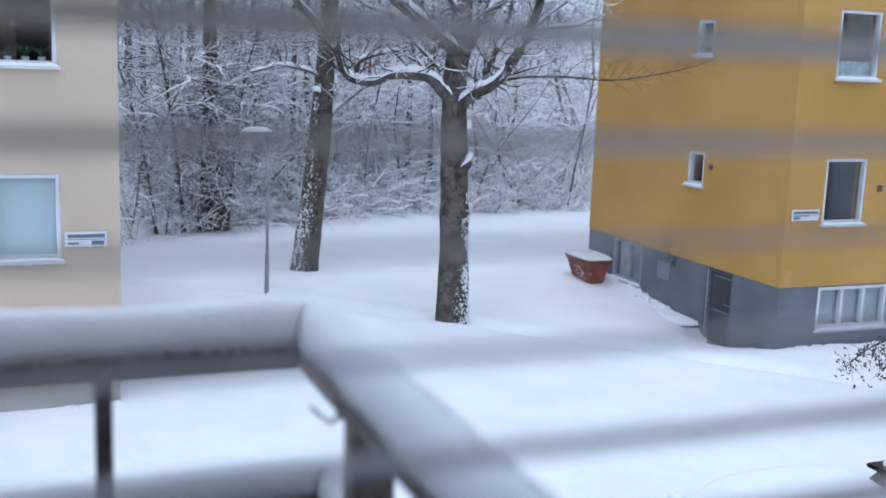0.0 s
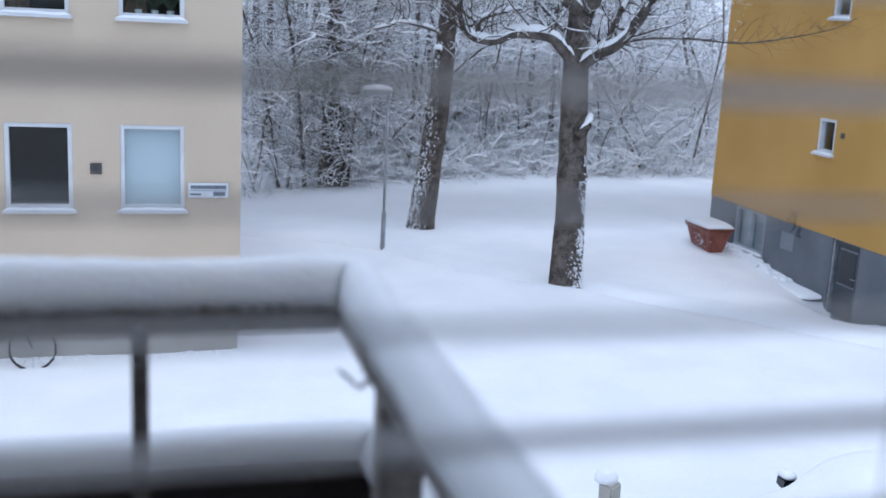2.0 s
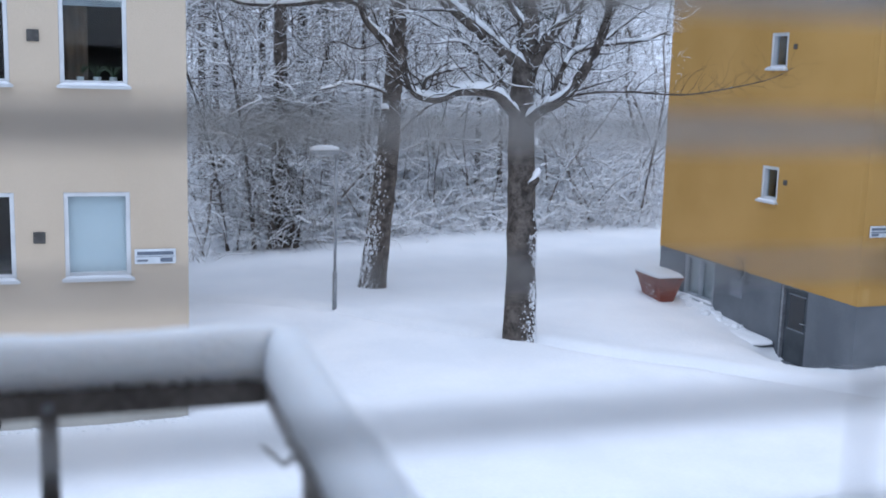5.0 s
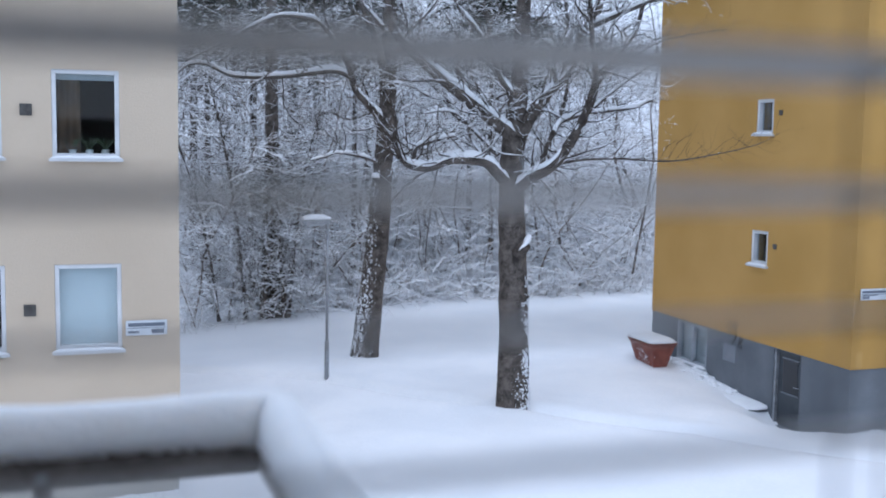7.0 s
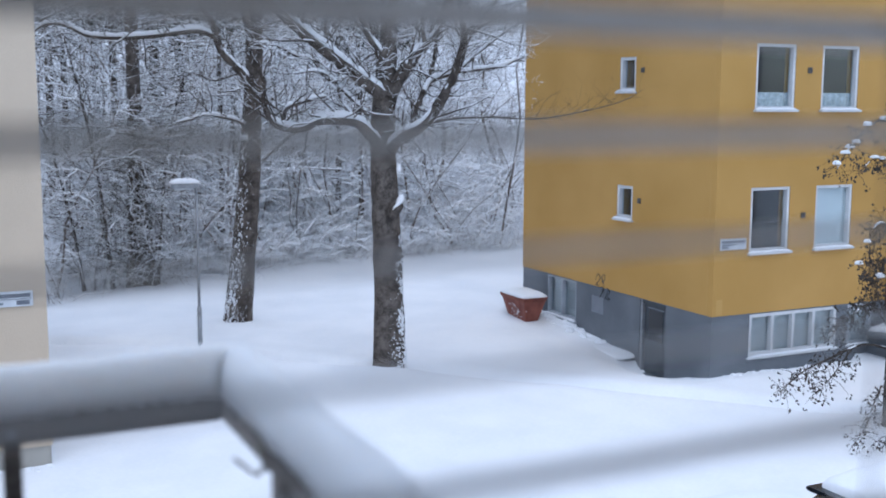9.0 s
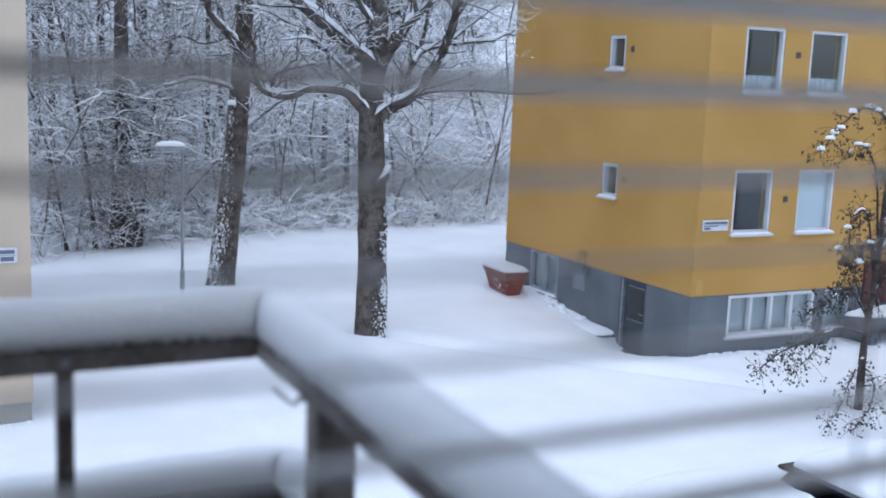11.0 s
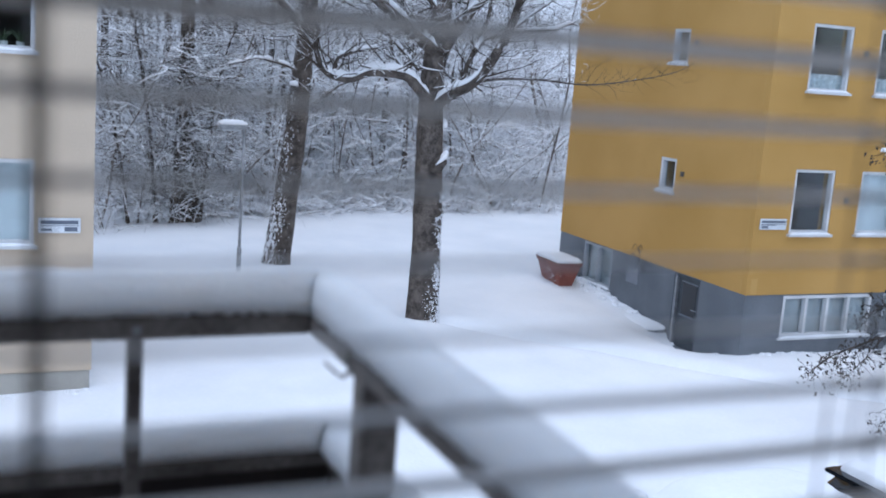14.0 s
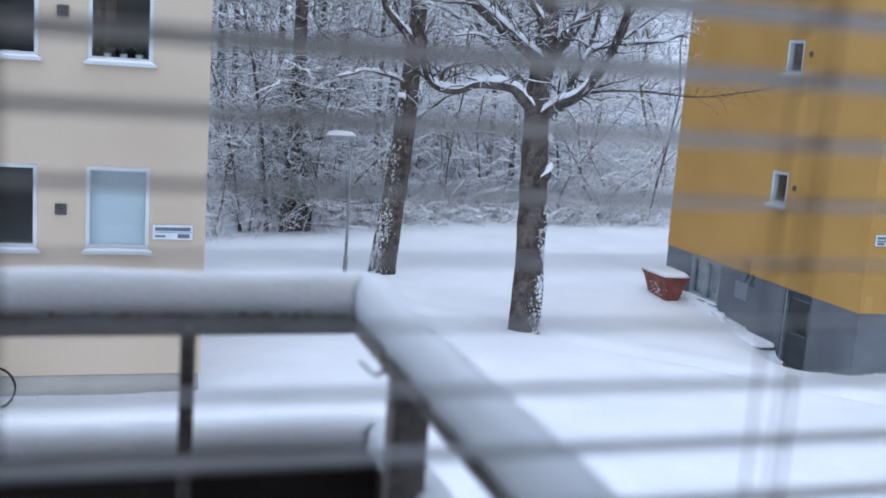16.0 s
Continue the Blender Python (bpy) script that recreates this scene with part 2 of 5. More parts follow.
def trail_distance(x, y, line):
    best = 99.0
    for (ax, ay), (bx, by) in zip(line, line[1:]):
        dx, dy = bx - ax, by - ay
        s = np.clip(((x - ax) * dx + (y - ay) * dy) / (dx * dx + dy * dy), 0, 1)
        best = np.minimum(best, np.hypot(x - ax - s * dx, y - ay - s * dy))
    return best


def bumpy(x, y, s, k):
    """Cheap smooth undulation from a few waves."""
    r = np.random.RandomState(k)
    h = 0
    for _ in range(6):
        a, p, f = r.uniform(0, 6.28), r.uniform(0, 6.28), r.uniform(0.6, 1.6) / s
        h = h + np.sin((x * np.cos(a) + y * np.sin(a)) * f + p)
    return h / 6


def wood_edge(x):
    return 29.9 + 0.42 * np.clip(x - 2.8, 0, 9)


def ground_height(x, y):
    x, y = np.asarray(x, float), np.asarray(y, float)
    base = 0.08 + 0.24 * np.clip((y - 15) / 8, 0, 1) * np.clip((x - 1) / 4, 0, 1)
    base = base + 0.1 * np.clip((x - 9) / 4, 0, 1) * np.clip((17 - np.abs(y - 16)) / 17, 0, 1)
    hill = np.clip(y - wood_edge(x) - 0.8, 0, 110)
    base = base + 0.14 * np.exp(-((y - wood_edge(x)) / 3.0) ** 2) * np.clip((x - 2) / 4, 0, 1)
    base = base + 0.36 * hill * hill / (hill + 3.5)
    base = base + 0.045 * bumpy(x, y, 1.6, 4) + 0.022 * bumpy(x, y, 0.45, 7) + 0.010 * bumpy(x, y, 0.24, 9)
    for tx, ty in ((8.3, 19.9), (6.6, 25.2)):
        base = base + 0.15 * np.exp(-np.hypot(x - tx, y - ty) / 0.42)
    d = trail_distance(x, y, TRAIL)
    base = base - 0.22 * np.exp(-(d / 0.16) ** 2) + 0.03 * np.exp(-((d - 0.5) / 0.25) ** 2) + 0.02 * np.exp(-(d / 0.5) ** 2) * bumpy(x, y, 0.1, 3)
    d = trail_distance(x, y, TRAIL_2)
    base = base - 0.06 * np.exp(-(d / 0.22) ** 2) * (0.6 + 0.8 * bumpy(x, y, 0.15, 5))
    beside = np.maximum(14.0 - x, 0)
    base = base - 0.27 * np.clip((23.8 - y) / 4.0, 0, 1) * np.clip((y - 16.3) / 1.2, 0, 1) * np.exp(-(beside / 1.3) ** 2) * (x < 18)
    base = base - 0.32 * np.exp(-(beside / 0.6) ** 2) * np.exp(-((y - 18.6) / 0.82) ** 8) * (x < 18)
    drift = np.exp(-((x - 14.0) / 0.7) ** 2) * np.clip((y - 20.3) / 1.2, 0, 1) * (y < 26)
    base = base + drift * (0.02 + 0.09 * bumpy(x, y, 0.22, 12))
    return base


def axis_steps(lo, a, b, hi, fine):
    grow = lambda start, end: [start + (end - start) * (k / 14) ** 2.2 for k in range(1, 15)]
    return np.array(list(reversed(grow(a, lo))) + list(np.arange(a, b, fine)) + grow(b, hi))


def ground():
    xs, ys = axis_steps(-400, -4.0, 19.0, 400, 0.115), axis_steps(-300, 4.5, 34.0, 700, 0.115)
    gx, gy = np.meshgrid(xs, ys)
    gz = ground_height(gx, gy)
    nx, ny = len(xs), len(ys)
    me = bpy.data.meshes.new("ground")
    idx = np.arange(nx * ny).reshape(ny, nx)
    quads = np.stack([idx[:-1, :-1], idx[:-1, 1:], idx[1:, 1:], idx[1:, :-1]], -1).reshape(-1, 4)
    me.from_pydata(np.stack([gx, gy, gz], -1).reshape(-1, 3).tolist(), [], quads.tolist())
    me.materials.append(SNOW)
    me.polygons.foreach_set("use_smooth", [True] * len(me.polygons))
    tagged(new("ground", me), "snow-covered ground with a trodden path", "ground", kind="structure")


ground()
gz = lambda x, y: float(ground_height(x, y))


# ---- walls with openings ----
def wall_with_holes(build, u0, u1, z0, z1, depth0, depth1, holes, put):
    """A wall from depth0 to depth1 with rectangular holes (u0, u1, z0, z1); put(u, d, z) gives world points."""
    us = sorted({u0, u1, *[h[0] for h in holes], *[h[1] for h in holes]})
    zs = sorted({z0, z1, *[h[2] for h in holes], *[h[3] for h in holes]})
    solid = lambda i, j: 0 <= i < len(us) - 1 and 0 <= j < len(zs) - 1 and not any(
        h[0] <= (us[i] + us[i + 1]) / 2 <= h[1] and h[2] <= (zs[j] + zs[j + 1]) / 2 <= h[3] for h in holes)
    index = {}

    def vert(i, j, k):
        if (i, j, k) not in index:
            index[i, j, k] = len(build.v)
            build.v.append(put(us[i], (depth0, depth1)[k], zs[j]))
        return index[i, j, k]

    for i in range(len(us) - 1):
        for j in range(len(zs) - 1):
            if not solid(i, j):
                continue
            c = lambda a, b, k: vert(i + a, j + b, k)
            build.f.append((c(0, 0, 0), c(1, 0, 0), c(1, 1, 0), c(0, 1, 0)))
            build.f.append((c(0, 0, 1), c(0, 1, 1), c(1, 1, 1), c(1, 0, 1)))
            if not solid(i - 1, j):
                build.f.append((c(0, 0, 0), c(0, 1, 0), c(0, 1, 1), c(0, 0, 1)))
            if not solid(i + 1, j):
                build.f.append((c(1, 0, 0), c(1, 0, 1), c(1, 1, 1), c(1, 1, 0)))
            if not solid(i, j - 1):
                build.f.append((c(0, 0, 0), c(0, 0, 1), c(1, 0, 1), c(1, 0, 0)))
            if not solid(i, j + 1):
                build.f.append((c(0, 1, 0), c(1, 1, 0), c(1, 1, 1), c(0, 1, 1)))
    return build


def front_of(y):
    return lambda u, d, z: (u, y + d, z)


def side_of(x):
    return lambda u, d, z: (x + d, u, z)


def frame_box(put, u0, u1, d0, d1, z0, z1, c=0.006, build=None):
    """A box given along the wall, in depth and in height."""
    a, b = put(u0, d0, z0), put(u1, d1, z1)
    lo, hi = [min(p, q) for p, q in zip(a, b)], [max(p, q) for p, q in zip(a, b)]
    return (build or Build()).box(lo[0], hi[0], lo[1], hi[1], lo[2], hi[2], c)


def snow_strip(put, u0, u1, d0, d1, z, h, seed, label="fresh snow lying on a window sill"):
    b = Build()
    n = 12
    mid, half = (d0 + d1) / 2, abs(d1 - d0) / 2
    pts, ws, hs = [], [], []
    for i in range(n + 1):
        e = 1 + 0.3 * noise.noise((i * 0.45, seed * 3.1, 0))
        end = 0.25 if i in (0, n) else 1
        pts.append(put(u0 + (u1 - u0) * i / n, mid, z))
        ws.append(half * (0.92 + 0.08 * e) * (0.8 if i in (0, n) else 1))
        hs.append(h * e * end)
    b.heap(pts, ws, hs)
    solo("sill_snow", b, SNOW, label, "snow", "snow on window sills", smooth=True)


def window(parent, put, u0, u1, z0, z1, panes=1, frame=WHITE, dress="", sill=True, seed=1, bar=0.065, sill_out=0.09):
    """A set-in window: frame pieces, panes, sill; dress hangs a blind or curtain behind it."""
    win = new("window")
    win.parent = parent
    win.location = -parent.location
    tagged(win, {"blue": "white-framed window with a pale blue blind drawn", "lace": "white-framed window with a short lace curtain",
                 "brown": "white-framed dark window with a brown curtain", "grey": "grey-framed window with grey cloth behind"}.get(dress, "white-framed dark window"))
    d0, d1 = 0.012, 0.15
    sub = lambda n, b, m, lab="": part(n, b, m, win, lab)
    sub("frame", frame_box(put, u0, u0 + bar, d0, d1, z0, z1), frame)
    sub("frame", frame_box(put, u1 - bar, u1, d0, d1, z0, z1), frame)
    sub("frame", frame_box(put, u0 + bar, u1 - bar, d0 + 0.002, d1, z1 - bar, z1), frame)
    sub("frame", frame_box(put, u0 + bar, u1 - bar, d0 + 0.002, d1, z0, z0 + bar), frame)
    for k in range(panes):
        a = u0 + bar + (u1 - u0 - 2 * bar) * k / panes
        b = u0 + bar + (u1 - u0 - 2 * bar) * (k + 1) / panes
        if k:
            sub("mullion", frame_box(put, a - bar / 2, a + bar / 2, d0 + 0.004, d1, z0 + bar, z1 - bar), frame)
        g = sub("pane", frame_box(put, a, b, d0 + 0.095, d0 + 0.101, z0 + bar, z1 - bar, 0), GLASS)
        g.visible_shadow = False
    if sill:
        sub("sill", frame_box(put, u0 - 0.05, u1 + 0.05, -sill_out, d0 + 0.02, z0 - 0.055, z0 - 0.012, 0.008), frame)
        snow_strip(put, u0 - 0.03, u1 + 0.03, -sill_out + 0.005, d0 - 0.004, z0 - 0.013, 0.045, seed)
    hang = lambda z, amp: (lambda u, v: put(u0 + u, 0.18 + amp * math.sin(u * 42), z + v))
    w = u1 - u0
    if dress == "blue":
        for k in range(int((z1 - z0) / 0.05)):
            z = z0 + 0.03 + k * 0.05
            frame_box(put, u0 + 0.02, u1 - 0.02, 0.125, 0.129, z, z + 0.0494, 0, blind := Build()) if k == 0 else frame_box(put, u0 + 0.02, u1 - 0.02, 0.125, 0.129, z, z + 0.0494, 0, blind)
        sub("blind", blind, BLIND_BLUE, "pale blue slatted blind")
    elif dress == "lace":
        sub("curtain", sheet(Build(), w, 0.34, hang(z0, 0.012), 40, 6), LACE, "short white lace curtain")
    elif dress == "brown":
        sub("curtain", sheet(Build(), w * 0.42, z1 - z0, hang(z0, 0.02), 30, 3), CURTAIN, "brown curtain")
        sub("valance", frame_box(put, u0, u1, 0.13, 0.15, z1 - 0.15, z1 - bar, 0), BLIND_GREY)
    elif dress == "grey":
        sub("curtain", sheet(Build(), w, z1 - z0, hang(z0, 0.0012), 50, 2), BLIND_GREY)
    return win


def vent(parent, put, u, z, s=0.085):
    v = part("vent", frame_box(put, u - s, u + s, -0.02, 0.01, z - s, z + s, 0.004), VENT, parent, "small metal wall vent")
    for k in range(5):
        zz = z - s * 0.8 + k * s * 0.36
        part("louvre", frame_box(put, u - s * 0.85, u + s * 0.85, -0.032, -0.019, zz, zz + s * 0.2, 0), VENT, v)


def sign(parent, put, u0, u1, z0, z1, bars):
    s = part("sign", frame_box(put, u0, u1, -0.03, -0.005, z0, z1, 0.005), SIGN, parent, "white enamel wall sign with dark print")
    part("rule", frame_box(put, u0 + 0.02, u1 - 0.02, -0.034, -0.029, (z0 + z1) / 2 - 0.004, (z0 + z1) / 2 + 0.004, 0), LABEL_GREY, s)
    for a, b, c, d in bars:
        part("print", frame_box(put, u0 + a * (u1 - u0), u0 + b * (u1 - u0), -0.034, -0.029, z0 + c * (z1 - z0), z0 + d * (z1 - z0), 0), LABEL_GREY, s)


# ---- cream apartment house ----
def cream_house():
    h = thing("apartment_building", "cream rendered apartment house with white windows", "building", (-8, 22, 0), "apartment houses")
    X1, Y = 1.5, 16.92
    put = front_of(Y)
    cols = [(-1.93, -0.98, "", "brown"), (-0.30, 0.65, "blue", "brown")]
    holes = [(a, b, z, z + 1.29) for a, b, *_ in cols for z in (2.41, 5.28)]
    part("wall", wall_with_holes(Build(), -18, X1, 0.42, 9.0, 0, 0.32, holes, put), CREAM, h)
    part("wall", Build().box(X1 - 0.32, X1, Y + 0.322, 27.0, 0.42, 9.0), CREAM, h)
    part("wall", Build().box(-18, -17.68, Y + 0.322, 27.0, 0.42, 9.0), CREAM, h)
    part("wall", Build().box(-17.68, X1 - 0.322, 26.7, 27.0, 0.42, 9.0), CREAM, h)
    part("plinth", Build().box(-17.97, X1 - 0.025, Y + 0.025, 26.97, -0.4, 0.418, 0.01), CREAM_PLINTH, h, "beige concrete plinth")
    part("roof", Build().box(-18.4, X1 + 0.4, Y - 0.4, 27.4, 9.0, 9.25, 0.03), ROOF, h)
    # Added slabs and partition, coloured dark so the rooms look dim.
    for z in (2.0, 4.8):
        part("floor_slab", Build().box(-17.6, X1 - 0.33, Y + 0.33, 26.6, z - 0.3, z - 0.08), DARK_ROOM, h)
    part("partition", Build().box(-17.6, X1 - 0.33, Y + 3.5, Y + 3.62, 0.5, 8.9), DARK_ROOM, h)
    for a, b, low, up in cols:
        window(h, put, a, b, 2.41, 3.70, dress=low, seed=a)
        window(h, put, a, b, 5.28, 6.57, dress=up, seed=a + 5)
    for z in (3.03, 5.97):
        vent(h, put, -0.65, z)
    sign(h, put, 0.70, 1.31, 2.595, 2.825, [(0.06, 0.94, 0.60, 0.84), (0.06, 0.32, 0.16, 0.30), (0.62, 0.92, 0.12, 0.40)])
    solo("roof_snow", Build().box(-18.4, X1 + 0.42, Y - 0.42, 27.4, 9.25, 9.5, 0.12), SNOW, "thick snow on a flat roof", "snow", "snow on roofs", smooth=True)
    # pots on the inner sill
    for k, x in enumerate((-0.02, 0.22, 0.45)):
        p = thing("flower_pot", "pale pot with a plant on a window sill", "plant pot", (x, Y + 0.16, 5.285), "pots in the window")
        part("pot", Build().tube([(x, Y + 0.2, 5.285), (x, Y + 0.2, 5.40)], [0.045, 0.06], 12), CLAY, p)
        b = Build()
        rr = random.Random(k)
        for _ in range(16):
            a, l = rr.uniform(0, 6.28), rr.uniform(0.08, 0.2)
            b.tube([(x, Y + 0.2, 5.38), (x + 0.5 * l * math.cos(a), Y + 0.2 + 0.2 * l * math.sin(a), 5.40 + l * 0.7), (x + l * math.cos(a), Y + 0.2 + 0.3 * l * math.sin(a), 5.39 + l)], [0.004, 0.014, 0.003], 4)
        part("leaves", b, PLANT, p)


cream_house()


# ---- ochre apartment house ----
def ochre_house():
    h = thing("apartment_building", "ochre rendered apartment house on a grey plinth", "building", (20, 21, 0), "apartment houses")
    X, Y, Y2, X2, ZP = 14.07, 16.92, 24.53, 40.0, 1.36
    fr, sd = front_of(Y), side_of(X)
    front_cols = [(14.96, 15.99), (16.70, 17.72)]
    rows = (2.63, 5.51)
    holes = [(a, b, z, z + 1.31) for a, b in front_cols for z in rows]
    part("wall", wall_with_holes(Build(), X, X2, ZP, 9.5, 0, 0.32, holes, fr), OCHRE, h)
    slot = [(19.72, 20.32, z, z + 0.74) for z in (3.06, 5.89)]
    part("wall", wall_with_holes(Build(), Y + 0.322, Y2 - 0.302, ZP, 9.5, 0, 0.32, slot, sd), OCHRE, h)
    part("wall", Build().box(X, X2, Y2 - 0.3, Y2, ZP, 9.5), OCHRE, h)
    part("wall", Build().box(X2 - 0.3, X2, Y + 0.33, Y2 - 0.31, ZP, 9.5), OCHRE, h)
    part("expansion_joint", Build().box(X - 0.004, X + 0.01, Y + 0.16, Y + 0.18, ZP, 9.4), OCHRE_PATCH, h)
    part("repair_patch", Build().box(X + 0.10, X + 0.26, Y - 0.004, Y + 0.02, ZP + 0.02, ZP + 0.34), OCHRE_PATCH, h, "paler patch of render at the corner")
    # grey basement storey
    band = [(15.06, 17.46, 0.45, 1.33), (17.78, 18.5, 0.45, 1.33)]
    part("plinth", wall_with_holes(Build(), X + 0.012, X2, -1.0, ZP - 0.002, 0.012, 0.32, band, fr), PLINTH, h, "grey painted basement wall")
    gaps = [(21.93, 23.26, 0.36, 1.33), (18.42, 19.34, -0.3, 1.34)]
    part("plinth", wall_with_holes(Build(), Y + 0.322, Y2 - 0.02, -1.0, ZP - 0.002, 0.012, 0.32, gaps, sd), PLINTH, h, "grey painted basement wall")
    part("repair_patch", Build().box(X + 0.004, X + 0.02, 20.75, 21.25, 0.72, 1.12), PLINTH_PATCH, h, "pale patch of paint")
    part("roof", Build().box(X - 0.4, X2, Y - 0.4, Y2 + 0.4, 9.5, 9.75, 0.03), ROOF, h)
    # Inner slabs and partitions carry the rooms' shade in their dark colour.
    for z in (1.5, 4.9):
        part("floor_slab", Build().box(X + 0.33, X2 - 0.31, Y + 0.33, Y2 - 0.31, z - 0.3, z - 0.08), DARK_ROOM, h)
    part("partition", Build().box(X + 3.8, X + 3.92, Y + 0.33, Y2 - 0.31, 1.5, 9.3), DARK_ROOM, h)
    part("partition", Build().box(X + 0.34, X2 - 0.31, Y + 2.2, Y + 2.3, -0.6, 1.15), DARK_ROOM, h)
    dress = {0: ("", "blue"), 1: ("lace", "lace")}
    for r, z in enumerate(rows):
        for c, (a, b) in enumerate(front_cols):
            window(h, fr, a, b, z, z + 1.31, dress=dress[r][c], seed=r + c * 3, bar=0.062, sill_out=0.1)
    for z in (3.06, 5.89):
        window(h, sd, 19.72, 20.32, z, z + 0.74, seed=z, bar=0.07, sill_out=0.1)
        vent(h, sd, 19.46, z + 0.44, 0.055)
    for z in (3.33, 6.30):
        vent(h, fr, 16.36, z, 0.06)
    window(h, fr, 15.06, 17.46, 0.45, 1.33, panes=4, frame=WHITE, dress="grey", seed=31, bar=0.07, sill_out=0.05)
    window(h, fr, 17.78, 18.5, 0.45, 1.33, panes=1, frame=GREY_FRAME, dress="grey", seed=33, bar=0.06, sill_out=0.05)
    window(h, sd, 21.93, 23.26, 0.36, 1.33, panes=2, frame=GREY_FRAME, dress="grey", seed=35, bar=0.05, sill_out=0.09)
    sign(h, fr, 14.20, 14.86, 2.71, 2.93, [(0.05, 0.95, 0.62, 0.84), (0.05, 0.60, 0.40, 0.50), (0.06, 0.30, 0.12, 0.34)])
    # basement door
    d = part("door", Build().box(X + 0.10, X + 0.15, 18.49, 19.27, -0.3, 1.27, 0.006), DOOR, h, "dark painted steel door with a glazed panel")
    part("door_frame", Build().box(X + 0.03, X + 0.16, 19.27, 19.34, -0.3, 1.34, 0.006), ZINC, d)
    part("door_frame", Build().box(X + 0.03, X + 0.16, 18.42, 18.49, -0.3, 1.34, 0.006), DOOR, d)
    part("door_frame", Build().box(X + 0.03, X + 0.16, 18.49, 19.27, 1.27, 1.34, 0.006), DOOR, d)
    part("glazing", Build().box(X + 0.094, X + 0.106, 18.62, 19.12, 0.45, 1.16), CAR_GLASS, d)
    for z in (1.16, 0.41):
        part("glazing_bead", Build().box(X + 0.086, X + 0.108, 18.58, 19.16, z, z + 0.03, 0.004), PLINTH_PATCH, d)
    part("door_handle", Build().tube([(X + 0.10, 18.56, 0.62), (X + 0.05, 18.56, 0.62), (X + 0.05, 18.68, 0.62)], 0.011, 8), ZINC, d)
    # scribble, loops of spray paint across the edge of the plinth
    strokes = (
        [(21.10, 1.50), (21.00, 1.66), (20.90, 1.58), (21.00, 1.46), (21.08, 1.40), (20.92, 1.40)],
        [(20.86, 1.56), (20.76, 1.68), (20.70, 1.58), (20.80, 1.50), (20.84, 1.62), (20.74, 1.36), (20.80, 1.22)],
        [(20.96, 1.34), (20.78, 1.36), (20.86, 1.18), (20.92, 1.12)],
        [(20.62, 1.38), (20.50, 1.30), (20.60, 1.20), (20.50, 1.12), (20.66, 1.14), (20.56, 1.36)],
    )
    for line in strokes:
        part("spray_scribble", Build().tube(smooth_line([(X - 0.003, yy, zz) for yy, zz in line], 6), 0.009, 4), SPRAY, h, "black unreadable spray-paint scribble")
    # ledge beside the door and porch slab along the front
    part("ledge", Build().box(X - 0.50, X + 0.012, 19.44, 20.6, -0.08, 0.0, 0.01), PLINTH, h)
    part("porch_slab", Build().box(18.15, 22.5, Y - 0.9, Y + 0.01, 0.66, 0.80, 0.015), PLINTH, h, "projecting porch slab")
    part("porch_wall", Build().box(18.4, 18.6, Y - 0.8, Y + 0.008, -0.4, 0.658, 0.01), PLINTH, h)
    part("porch_panel", Build().box(18.85, 21.5, Y - 0.06, Y - 0.004, 0.95, 1.9, 0.01), BRICK_RED, h, "dark red panel above the porch")
    b = Build()
    b.mound(X - 0.27, 20.1, 0.002, 0.34, 0.74, 0.10, 32, 6, 3, 4)
    solo("ledge_snow", b, SNOW, "snow cushion overhanging a wall ledge", "snow", smooth=True)
    b = Build()
    b.mound(20.3, Y - 0.46, 0.8, 2.2, 0.48, 0.13, 28, 5, 8)
    solo("porch_snow", b, SNOW, "snow blanket on a porch slab", "snow", smooth=True)
    solo("roof_snow", Build().box(X - 0.42, X2, Y - 0.42, Y2 + 0.42, 9.75, 10.0, 0.1), SNOW, "thick snow on a flat roof", "snow", "snow on roofs", smooth=True)
    # clods of shovelled snow along the foot of both walls
    rr = random.Random(5)
    b = Build()
    for _ in range(90):
        y = rr.uniform(20.6, 24.3)
        x = X - abs(rr.gauss(0.12, 0.14)) - 0.03
        s = rr.uniform(0.03, 0.10)
        b.mound(x, y, gz(x, y) - 0.02, s, s * 1.2, s * 0.9, 7, 3, rr.uniform(0, 50), 2)
    for _ in range(60):
        x = rr.uniform(14.2, 17.5)
        y = Y - abs(rr.gauss(0.08, 0.1)) - 0.03
        s = rr.uniform(0.02, 0.07)
        b.mound(x, y, gz(x, y) - 0.02, s * 1.3, s, s * 0.9, 7, 3, rr.uniform(0, 50), 2)
    for _ in range(90):
        x = rr.uniform(-3, 1.6)
        y = 16.92 - abs(rr.gauss(0.05, 0.12))
        s = rr.uniform(0.015, 0.05)
        b.mound(x, y, gz(x, y) - 0.015, s * 1.3, s, s * 0.8, 7, 3, rr.uniform(0, 50), 2)
    solo("snow_clods", b, SNOW, "small clods of snow along the walls", "snow", kind="stuff", smooth=True)


ochre_house()


